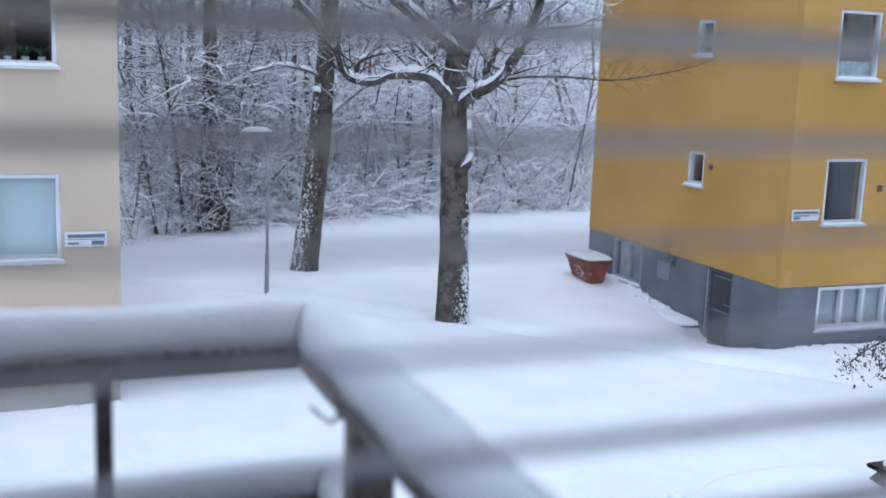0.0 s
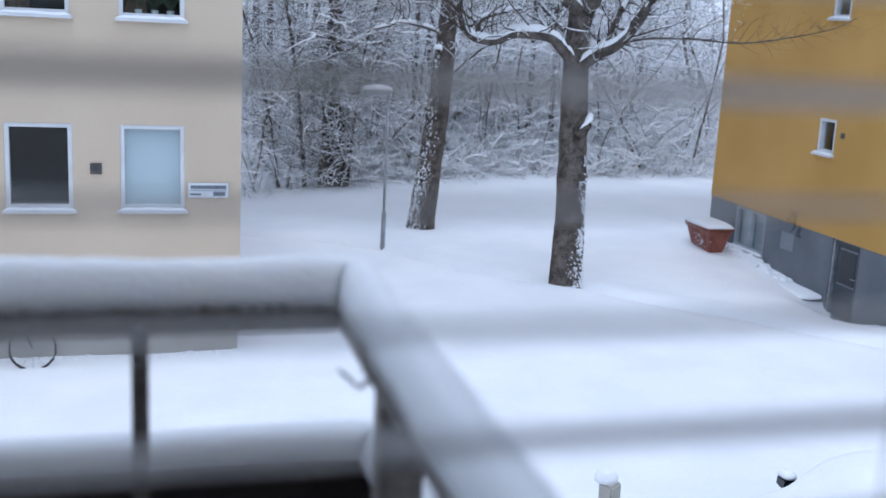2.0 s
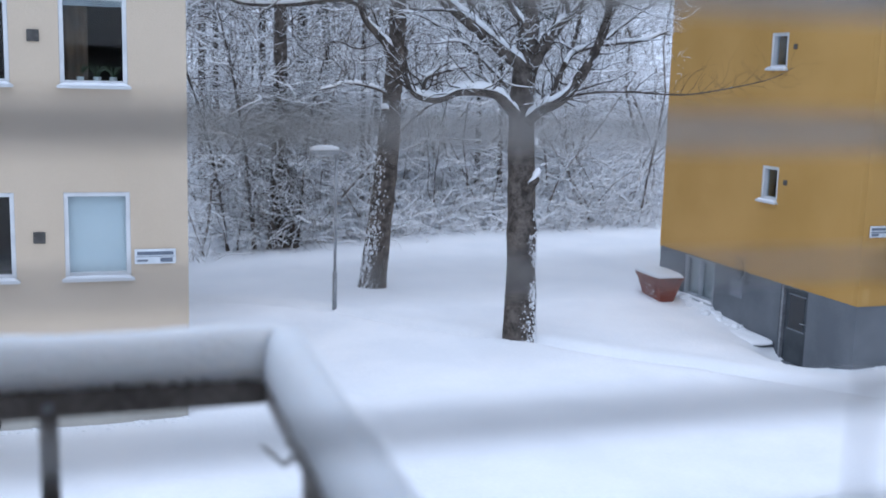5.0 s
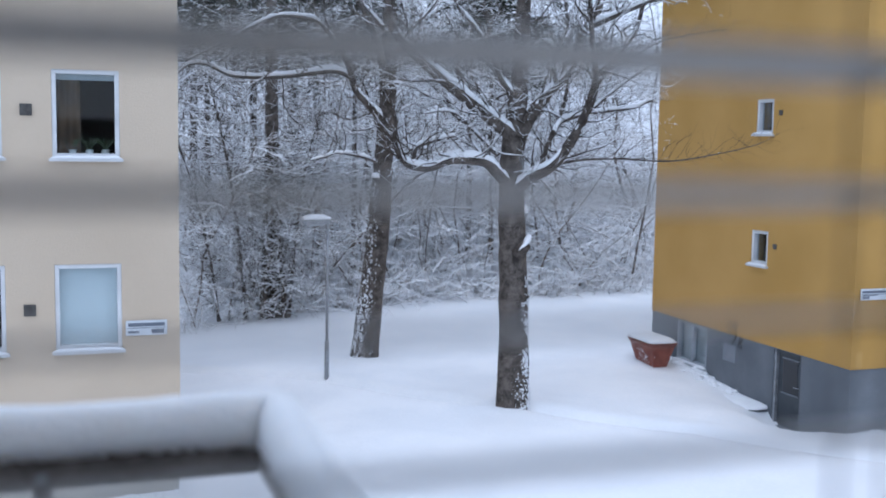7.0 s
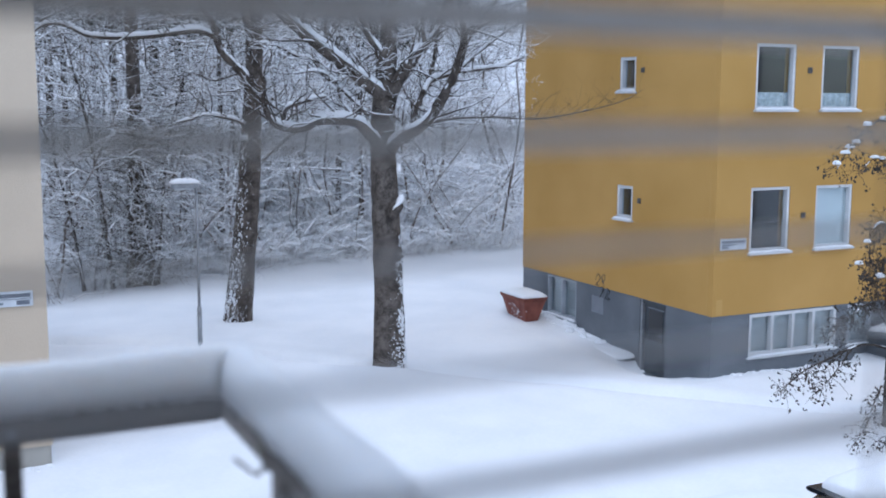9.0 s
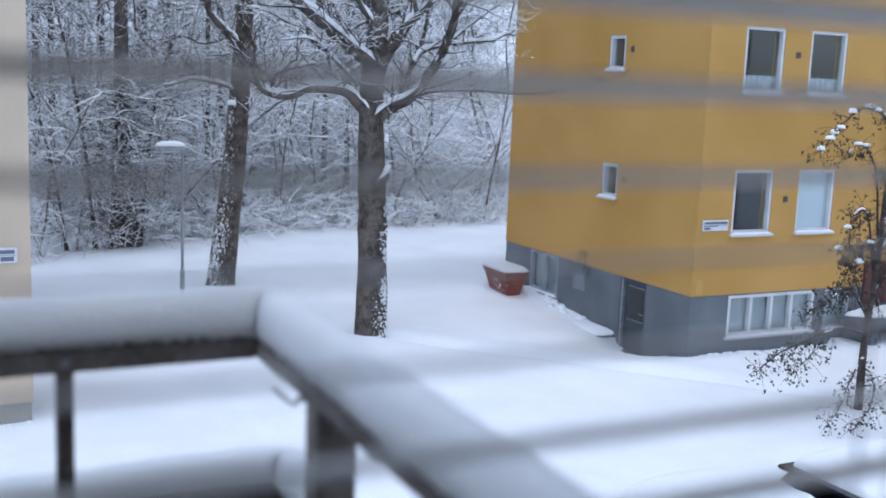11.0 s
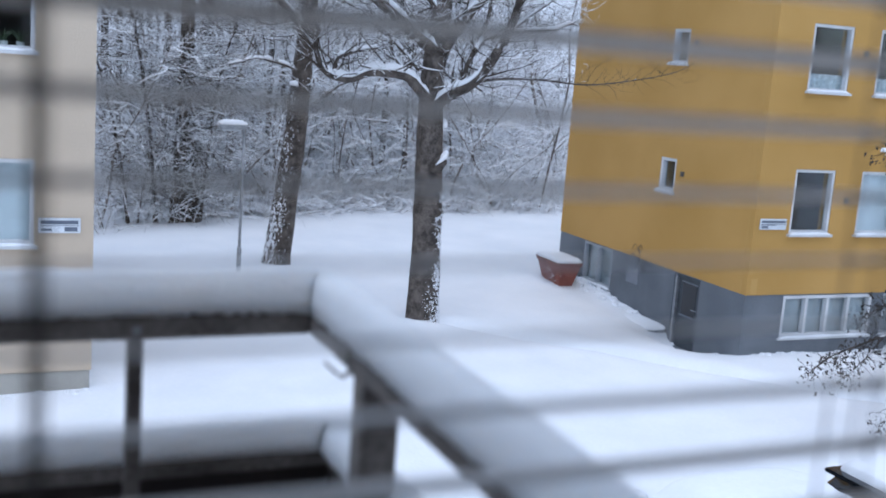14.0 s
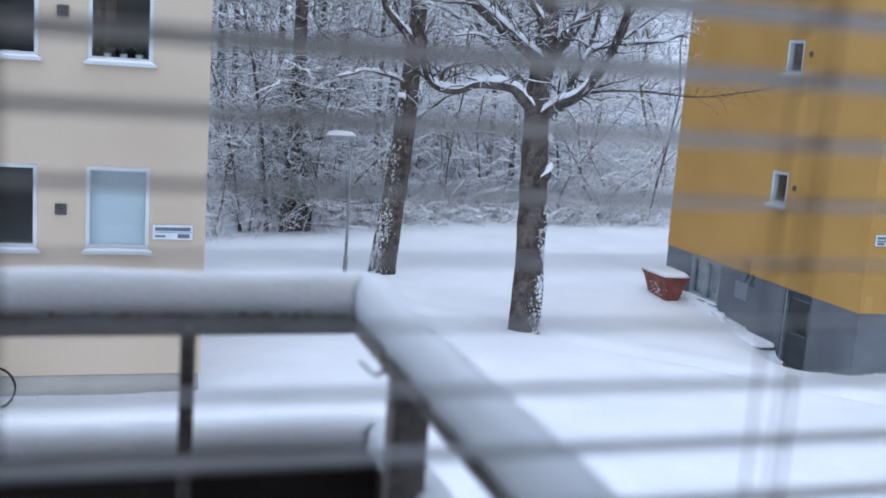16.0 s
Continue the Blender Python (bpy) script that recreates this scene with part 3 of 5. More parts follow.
# ---- grit bin, lamp post ----
def grit_bin():
    x0, x1, y0, y1 = 12.95, 13.56, 22.5, 23.6
    z0 = gz(13.3, 23.0) - 0.04
    t = thing("grit_bin", "red tapered grit bin under a lid of snow", "grit bin", (13.25, 23.05, z0))
    b = Build()
    n = 0.13
    lo = [(x0 + n, y0 + n, z0), (x1 - n, y0 + n, z0), (x1 - n, y1 - n, z0), (x0 + n, y1 - n, z0)]
    hi = [(x0, y0, z0 + 0.52), (x1, y0, z0 + 0.52), (x1, y1, z0 + 0.52), (x0, y1, z0 + 0.52)]
    b.v = lo + hi
    b.f = [(3, 2, 1, 0), (4, 5, 6, 7)] + [(k, (k + 1) % 4, 4 + (k + 1) % 4, 4 + k) for k in range(4)]
    part("body", b, RED, t)
    part("rim", Build().box(x0 - 0.03, x1 + 0.03, y0 - 0.03, y1 + 0.03, z0 + 0.52, z0 + 0.57, 0.012), RED, t)
    part("lid", Build().box(x0 - 0.05, x1 + 0.05, y0 - 0.05, y1 + 0.05, z0 + 0.572, z0 + 0.62, 0.015), RED, t)
    for k in range(3):
        y = y0 + 0.25 + k * 0.3
        part("rib", Build().tube([(x0 + n + 0.005, y, z0 + 0.02), (x0 + 0.005, y, z0 + 0.5)], 0.02, 6), RED, t)
    rr = random.Random(2)
    b = Build()
    for _ in range(40):
        y, s = rr.gauss(y0 + 0.55, 0.16), rr.uniform(0.08, 0.42)
        x = x0 + n - n * s / 0.52
        b.mound(x - 0.004, y, z0 + s - 0.02, 0.012, rr.uniform(0.006, 0.03), rr.uniform(0.006, 0.03), 6, 2, s * 9, 2)
    tagged(part("frost", b, SNOW, t, "snow stuck to the side", True), kind="stuff")
    b = Build().mound((x0 + x1) / 2, (y0 + y1) / 2, z0 + 0.62, 0.37, 0.62, 0.12, 32, 6, 4, 9)
    solo("bin_snow", b, SNOW, "thick cushion of snow on a grit bin", "snow", smooth=True)


grit_bin()


def lamp_post():
    x, y = 5.27, 23.46
    z = gz(x, y) - 0.1
    t = thing("street_lamp", "slim galvanised path lamp with a flat head", "street lamp", (x, y, z))
    part("pole", Build().tube([(x, y, z + 0.9), (x, y, 3.78)], [0.032, 0.03], 12), ZINC, t, smooth=True)
    part("base_sleeve", Build().tube([(x, y, z), (x, y, z + 0.9), (x, y, z + 0.93)], [0.052, 0.052, 0.034], 12), ZINC, t, smooth=True)
    part("service_hatch", Build().box(x - 0.025, x + 0.025, y - 0.056, y - 0.045, z + 0.45, z + 0.7, 0.004), GREY_FRAME, t)
    head = part("lamp_head", Build().box(x - 0.57, x + 0.05, y - 0.12, y + 0.12, 3.76, 3.86, 0.025), ZINC, t)
    part("lens", Build().box(x - 0.50, x - 0.10, y - 0.09, y + 0.09, 3.72, 3.765, 0.012), LAMP_CLEAR, head)
    part("spigot", Build().tube([(x, y, 3.66), (x, y, 3.77)], 0.045, 10), ZINC, head)
    solo("lamp_snow", Build().mound(x - 0.26, y, 3.86, 0.32, 0.135, 0.11, 22, 5, 7), SNOW, "cap of snow on a lamp head", "snow", smooth=True)


lamp_post()


# ---- trees ----
def lay_snow(build, pts, radii, rr, cover=1.0, sides=5, thick=1.0):
    """Snow on the upper side of a limb, where it is not too steep, in broken runs."""
    run_p, run_w, run_h = [], [], []

    def flush():
        if len(run_p) > 1:
            run_h[0] *= 0.3
            run_h[-1] *= 0.3
            build.heap(run_p, run_w, run_h, sides)
        run_p.clear(), run_w.clear(), run_h.clear()

    for i in range(len(pts)):
        d = (pts[min(i + 1, len(pts) - 1)] - pts[max(i - 1, 0)]).normalized()
        r = radii[i]
        level = math.hypot(d.x, d.y)
        if level > (0.42 if r < 0.04 else 0.2) and rr.random() < cover:
            run_p.append(pts[i] + Vector((0, 0, r * 0.45)))
            run_w.append((min(r * 0.95, 0.03 + r * 0.75) + 0.003 * thick) * (0.6 + 0.4 * level))
            run_h.append((r * 0.55 + (0.012 + 0.5 * min(r, 0.05)) * thick * level) * rr.uniform(0.75, 1.25))
        else:
            flush()
    flush()


def sprout(wood, snow, p, d, r, length, level, rr, sides=4, cover=0.9, droop=0.0, thick=1.0, bend=0.3):
    """A crooked twig with side twigs."""
    n = 3 + level
    pts, q = [p.copy()], p.copy()
    dd = d.normalized()
    for _ in range(n):
        dd = (dd + Vector((rr.gauss(0, bend), rr.gauss(0, bend), rr.gauss(0.05, bend) - droop))).normalized()
        q = q + dd * (length / n)
        pts.append(q.copy())
    radii = [r * (1 - 0.7 * i / n) for i in range(n + 1)]
    wood.tube(pts, radii, sides, False)
    lay_snow(snow, pts, radii, rr, cover, 4, thick)
    if level > 0:
        for _ in range(rr.randint(3, 5)):
            i = rr.randint(1, n)
            side = Vector((rr.gauss(0, 1), rr.gauss(0, 1), rr.gauss(0.2, 0.6))).normalized()
            sprout(wood, snow, pts[i], (dd + side * 0.95), radii[i] * 0.65, length * rr.uniform(0.35, 0.65), level - 1, rr, 3, cover, droop, thick, bend)


def brush(wood, snow, p, d, r, length, level, rr, thick, cover, droop=0.05):
    """A light, crooked twig for the wood: three-sided, with a ridge of snow on it."""
    n = 3 if level else 2
    pts, q, dd = [p], p, d.normalized()
    for _ in range(n):
        dd = (dd + Vector((rr.gauss(0, 0.34), rr.gauss(0, 0.34), rr.gauss(0.0, 0.3) - droop))).normalized()
        q = q + dd * (length / n)
        pts.append(q)
    wood.tube(pts, [r * (1 - 0.6 * i / n) for i in range(n + 1)], 3, False)
    if rr.random() < cover and abs(dd.z) < 0.93:
        w = [(0.35 + 0.65 * rr.random()) * thick * (1 - 0.45 * i / n) for i in range(n + 1)]
        snow.heap([v + Vector((0, 0, r * 0.3)) for v in pts], [r * 0.6 + 0.006 * x for x in w], [r * 0.5 + 0.016 * x for x in w], 3)
    if level:
        for _ in range(rr.randint(3, 5)):
            i = rr.randint(1, n)
            side = Vector((rr.gauss(0, 1), rr.gauss(0, 1), rr.gauss(0.1, 0.6))).normalized()
            brush(wood, snow, pts[i], dd + side, r * 0.6, length * rr.uniform(0.35, 0.7), level - 1, rr, thick, cover, droop)


def big_tree(name, label, at, limbs, seed, twig_level=2, density=7.0):
    """limbs: lists of (sideways, up) with start and end radius and a lean in depth; the first is the trunk."""
    x, y = at
    length = math.hypot(x, y)
    right = Vector((y / length, -x / length, 0))
    away = Vector((x / length, y / length, 0))
    base = Vector((x, y, 0))
    rr = random.Random(seed)
    t = thing(name, label, "tree", (x, y, gz(x, y)), "large trees on the lawn")
    snow = Build()
    twigs = Build()
    bole = []
    for k, (line, r0, r1, lean) in enumerate(limbs):
        pts = smooth_line([base + right * u + away * (lean * i / max(len(line) - 1, 1)) + Vector((0, 0, z)) for i, (u, z) in enumerate(line)], 6)
        n = len(pts) - 1
        radii = [r0 + (r1 - r0) * (i / n) ** (1.35 if k == 0 else 0.85) for i in range(n + 1)]
        if k == 0:
            pts[0].z = gz(x, y) - 0.15
            for i in range(n + 1):
                hgt = pts[i].z - gz(x, y)
                radii[i] *= 1 + 0.17 * math.exp(-max(hgt, 0) / 0.3)
        for i in range(1, n):
            radii[i] *= 1 + 0.10 * noise.noise((i * 0.7, k * 3.3, seed))
        b = Build().tube(pts, radii, 14 if k == 0 else 9)
        if k == 0:
            b.v = [tuple(Vector(v) + Vector((noise.noise(Vector(v) * 4), noise.noise(Vector(v) * 4 + Vector((9, 0, 0))), 0)) * 0.022) for v in b.v]
        if k == 0:
            bole = list(zip(pts, radii))
        part("trunk" if k == 0 else "limb", b, BARK, t, smooth=True)
        if k:
            lay_snow(snow, pts, radii, rr, 1.0 if r0 > 0.03 else 0.4, 7, 2.2 if r0 > 0.03 else 0.5)
        dens = density * (0.5 if k == 0 else 1 if r0 > 0.03 else 1.6)
        for i in range(2, n + 1):
            if k == 0 and pts[i].z < 6.2:
                continue
            seg = (pts[i] - pts[i - 1]).length
            for _ in range(int(dens * seg + rr.random())):
                d = Vector((rr.gauss(0, 1), rr.gauss(0, 1), rr.gauss(0.35, 0.6))) + (pts[i] - pts[i - 1]).normalized() * 0.8
                sprout(twigs, snow, pts[i], d, min(radii[i] * 0.4, 0.022) * rr.uniform(0.6, 1.1), rr.uniform(0.5, 1.5) * (1 if r0 > 0.03 else 0.6), (twig_level if r0 > 0.03 else 1) - (rr.random() < 0.35), rr, 4, 0.7 if r0 > 0.03 else 0.08)
    tagged(part("twig", twigs, TWIG, t), kind="stuff")
    tagged(part("snow_cover", snow, SNOW, t, "snow lying along limbs and twigs", True), kind="stuff")
    return t, bole


def plastered_snow(parent, line, rr, count, face, lo, hi):
    """Wind-blown snow sticking in flakes to one side of a trunk; line: its points and radii; face: angle to which it clings."""
    b = Build()
    zs = [p.z for p, _ in line]
    at = lambda z: [float(np.interp(z, zs, [v(p, r) for p, r in line])) for v in (lambda p, r: p.x, lambda p, r: p.y, lambda p, r: r)]
    for _ in range(count):
        s = rr.random() ** 1.2
        z = lo + (hi - lo) * s
        cx, cy, r = at(z)
        a = face + rr.gauss(0, 0.46)
        patch = 0.5 * noise.noise((z * 4, a * 3, face)) + noise.noise((z * 17, a * 11, face))
        if patch < 0.55 * s - 0.12 + 0.3 * abs(a - face) and (s > 0.05 or patch < -0.4):
            continue
        r *= 0.975
        q = Vector((cx + r * math.cos(a), cy + r * math.sin(a), z))
        size = rr.uniform(0.003, 0.0085) * (1.35 - 0.6 * s)
        out = Vector((math.cos(a), math.sin(a), 0))
        tan = Vector((-math.sin(a), math.cos(a), 0))
        o = len(b.v)
        k = 5
        for j in range(k):
            w = 2 * math.pi * j / k
            e = rr.uniform(0.6, 1.3)
            b.v.append(tuple(q + tan * (size * 1.5 * e * math.cos(w)) + Vector((0, 0, size * 1.7 * e * math.sin(w)))))
        b.v.append(tuple(q + out * 0.024))
        b.f += [(o + j, o + (j + 1) % k, o + k) for j in range(k)]
    tagged(part("stuck_snow", b, SNOW, parent, "snow blown against the bark"), kind="stuff")


def oak():
    limbs = [
        ([(0.04, 0.0), (0.02, 1.9), (-0.04, 3.6), (-0.09, 4.9), (-0.05, 5.9), (0.03, 6.9), (0.06, 8.0), (0.1, 9.4), (0.0, 11.5)], 0.315, 0.07, 0.3),
        ([(-0.12, 4.75), (-0.36, 5.02), (-0.64, 5.23), (-1.28, 5.25), (-1.73, 5.08), (-2.18, 5.19), (-2.38, 5.61), (-2.33, 6.03)], 0.15, 0.035, -0.5),
        ([(-2.05, 5.18), (-1.96, 5.48), (-1.57, 5.63), (-1.18, 5.72)], 0.05, 0.02, -0.5),
        ([(-0.05, 5.75), (-0.75, 6.28), (-1.44, 6.82), (-2.01, 7.31), (-2.41, 7.74), (-2.59, 8.5), (-2.75, 9.8)], 0.165, 0.06, -0.7),
        ([(0.02, 4.70), (0.30, 4.95), (0.67, 5.15), (1.04, 5.61), (1.40, 6.39), (1.49, 6.94), (1.42, 7.37), (1.3, 8.6)], 0.155, 0.04, -0.5),
        ([(1.47, 6.94), (1.96, 7.38), (2.32, 7.93), (2.41, 8.6)], 0.07, 0.03, 0.3),
        ([(0.05, 5.7), (0.25, 6.1), (0.62, 6.64), (0.99, 7.04), (1.29, 7.8), (1.6, 8.35), (2.0, 9.3)], 0.15, 0.05, 0.6),
        ([(1.3, 7.85), (1.93, 8.14), (2.78, 8.53), (3.6, 9.1)], 0.075, 0.025, 0.2),
        ([(0.72, 5.8), (0.9, 6.05), (1.46, 6.22), (2.33, 6.35), (2.65, 6.49), (2.86, 6.48)], 0.055, 0.015, 1.2),
        ([(0.6, 5.12), (1.2, 5.28), (2.04, 5.33), (2.92, 5.30), (3.68, 5.42), (4.54, 5.64), (4.95, 5.87)], 0.028, 0.005, -0.6),
        ([(1.5, 6.9), (2.19, 7.28), (2.82, 7.61), (3.89, 7.79)], 0.024, 0.005, -0.6),
        ([(0.0, 6.3), (-0.44, 7.12), (-0.63, 7.99), (-0.9, 9.2)], 0.08, 0.03, 0.8),
        ([(0.45, 4.98), (0.62, 5.6), (0.9, 6.3), (1.0, 6.95)], 0.055, 0.03, 0.4),
        ([(-0.36, 5.35), (-0.93, 5.9), (-1.28, 6.17), (-1.42, 6.44), (-1.75, 6.5), (-2.2, 6.72), (-2.7, 6.8)], 0.05, 0.012, 0.6),
        ([(-0.05, 6.5), (-0.33, 6.91), (-0.53, 7.35), (-0.87, 7.89), (-1.16, 8.21), (-1.4, 8.7)], 0.085, 0.03, 0.5),
        ([(1.39, 6.23), (2.0, 6.75), (2.6, 7.2)], 0.035, 0.012, 0.3),
        ([(-0.62, 5.28), (-0.9, 5.62), (-1.0, 6.0), (-1.35, 6.2), (-1.8, 6.15)], 0.04, 0.012, -0.3),
        ([(-1.0, 6.5), (-1.2, 7.0), (-1.15, 7.5), (-1.5, 8.2)], 0.045, 0.015, 0.3),
        ([(0.75, 6.75), (0.7, 7.3), (0.95, 7.9), (0.85, 8.6)], 0.05, 0.02, 0.4),
    ]
    t, bole = big_tree("tree", "old bare oak with snow on its spreading limbs", (8.29, 19.95), limbs, 11, 2, 8.5)
    rr = random.Random(8)
    plastered_snow(t, bole, rr, 19000, -0.62, 0.12, 3.0)
    # broken stub with a pad of snow
    part("stub", Build().tube([(8.31, 19.80, 3.42), (8.40, 19.62, 3.62)], [0.16, 0.11], 10), BARK, t, smooth=True)
    part("stub_snow", Build().heap(smooth_line([(8.27, 19.64, 3.50), (8.34, 19.60, 3.58), (8.42, 19.61, 3.68), (8.50, 19.68, 3.80)], 3), [0.03, 0.05, 0.07, 0.085, 0.09, 0.09, 0.085, 0.07, 0.05, 0.02], [0.02, 0.05, 0.07, 0.085, 0.095, 0.095, 0.085, 0.07, 0.04, 0.01], 9), SNOW, t, "pad of snow on a broken stub", True)
    part("stub_snow", Build().mound(8.45, 19.74, 4.25, 0.05, 0.05, 0.17, 10, 4, 6, 2), SNOW, t, "pad of snow on a broken stub", True)


def leaning_tree():
    limbs = [
        ([(-0.14, 0.0), (0.02, 1.5), (0.18, 3.05), (0.28, 4.4), (0.34, 5.4), (0.43, 7.1), (0.42, 9.0), (0.3, 11.5)], 0.315, 0.12, 0.2),
        ([(0.30, 6.1), (-0.08, 6.5), (-0.36, 6.82), (-0.47, 7.22), (-0.64, 7.61), (-0.91, 8.0), (-1.31, 8.38), (-2.1, 8.46), (-2.76, 8.2), (-3.35, 7.86), (-4.3, 7.4)], 0.115, 0.012, -0.3),
        ([(-0.40, 7.05), (-0.9, 7.24), (-2.09, 7.08), (-3.21, 7.07), (-3.75, 7.30), (-4.2, 7.32), (-4.5, 7.1)], 0.075, 0.018, -0.25),
        ([(0.25, 5.0), (-0.05, 5.18), (-0.73, 5.30), (-1.07, 5.20), (-1.4, 5.12)], 0.045, 0.015, -0.4),
        ([(0.42, 8.1), (0.0, 8.6), (-0.39, 9.06), (-0.7, 10)], 0.07, 0.03, 0.4),
        ([(0.43, 7.6), (0.9, 8.2), (1.5, 8.9), (2.0, 9.9)], 0.07, 0.02, 0.5),
        ([(0.40, 6.4), (0.8, 6.9), (1.2, 7.2)], 0.035, 0.012, 0.5),
        ([(-0.92, 8.0), (-1.25, 7.93), (-1.55, 7.79), (-1.95, 7.84), (-2.35, 7.88), (-2.88, 7.7), (-3.3, 7.45)], 0.04, 0.012, -0.1),
        ([(-1.0, 8.03), (-0.76, 8.06), (-0.4, 8.0), (0.0, 8.05)], 0.025, 0.008, 0.1),
        ([(0.45, 6.45), (0.21, 7.7), (-0.03, 8.3), (-0.24, 8.8), (-0.5, 9.4)], 0.12, 0.05, -0.2),
        ([(0.1, 6.3), (-0.5, 6.1), (-1.0, 6.25), (-1.5, 6.0)], 0.03, 0.008, -0.2),
    ]
    t, bole = big_tree("tree", "leaning bare tree with snow blown onto its trunk", (6.7, 25.25), limbs, 23, 2, 7.5)
    rr = random.Random(12)
    plastered_snow(t, bole, rr, 15000, -2.45, 0.15, 4.9)
    part("snow_pad", Build().mound(6.77, 25.0, 4.72, 0.11, 0.09, 0.13, 10, 4, 2, 2), SNOW, t, "pad of snow in a fork", True)


oak()
leaning_tree()


def bushy_wood_tree():
    """Multi-stemmed tree at the wood's edge."""
    x, y = 5.35, 31.0
    z = gz(x, y)
    t = thing("tree", "dark multi-stemmed tree at the edge of the wood", "tree", (x, y, z))
    rr = random.Random(77)
    twigs, snow = Build(), Build()
    for k in range(6):
        dx = (0.0, 0.32, -0.3, -0.75, 0.45, -1.5)[k]
        lean = (0.02, -0.15, 0.1, -0.35, 0.3, -0.5)[k]
        r = (0.25, 0.10, 0.12, 0.06, 0.05, 0.045)[k]
        h = (14, 4.5, 5, 7, 6, 6)[k]
        a = Vector((x + dx, y + rr.uniform(-0.3, 0.3), z - 0.1))
        pts = smooth_line([a, a + Vector((lean * 0.6 if k else 0, 0, h * 0.35)), a + Vector((lean * 1.6 if k else 0.03, 0.2, h * 0.7)), a + Vector((lean * 3 if k else 0.06, 0, h))], 6)
        n = len(pts) - 1
        radii = [r * (1 - 0.6 * i / n) * (1 + 0.5 * math.exp(-i / 1.2)) for i in range(n + 1)]
        part("trunk", Build().tube(pts, radii, 8), BARK, t, smooth=True)
        for i in range(2, n + 1):
            for _ in range(9 if k else 4):
                d = Vector((rr.gauss(0, 1), rr.gauss(0, 1), rr.gauss(0.2, 0.5)))
                sprout(twigs, snow, pts[i], d, 0.014, rr.uniform(0.6, 1.7), 1, rr, 3, 0.9, 0.06)
    tagged(part("twig", twigs, TWIG, t), kind="stuff")
    tagged(part("snow_cover", snow, SNOW, t, "snow on twigs", True), kind="stuff")


bushy_wood_tree()


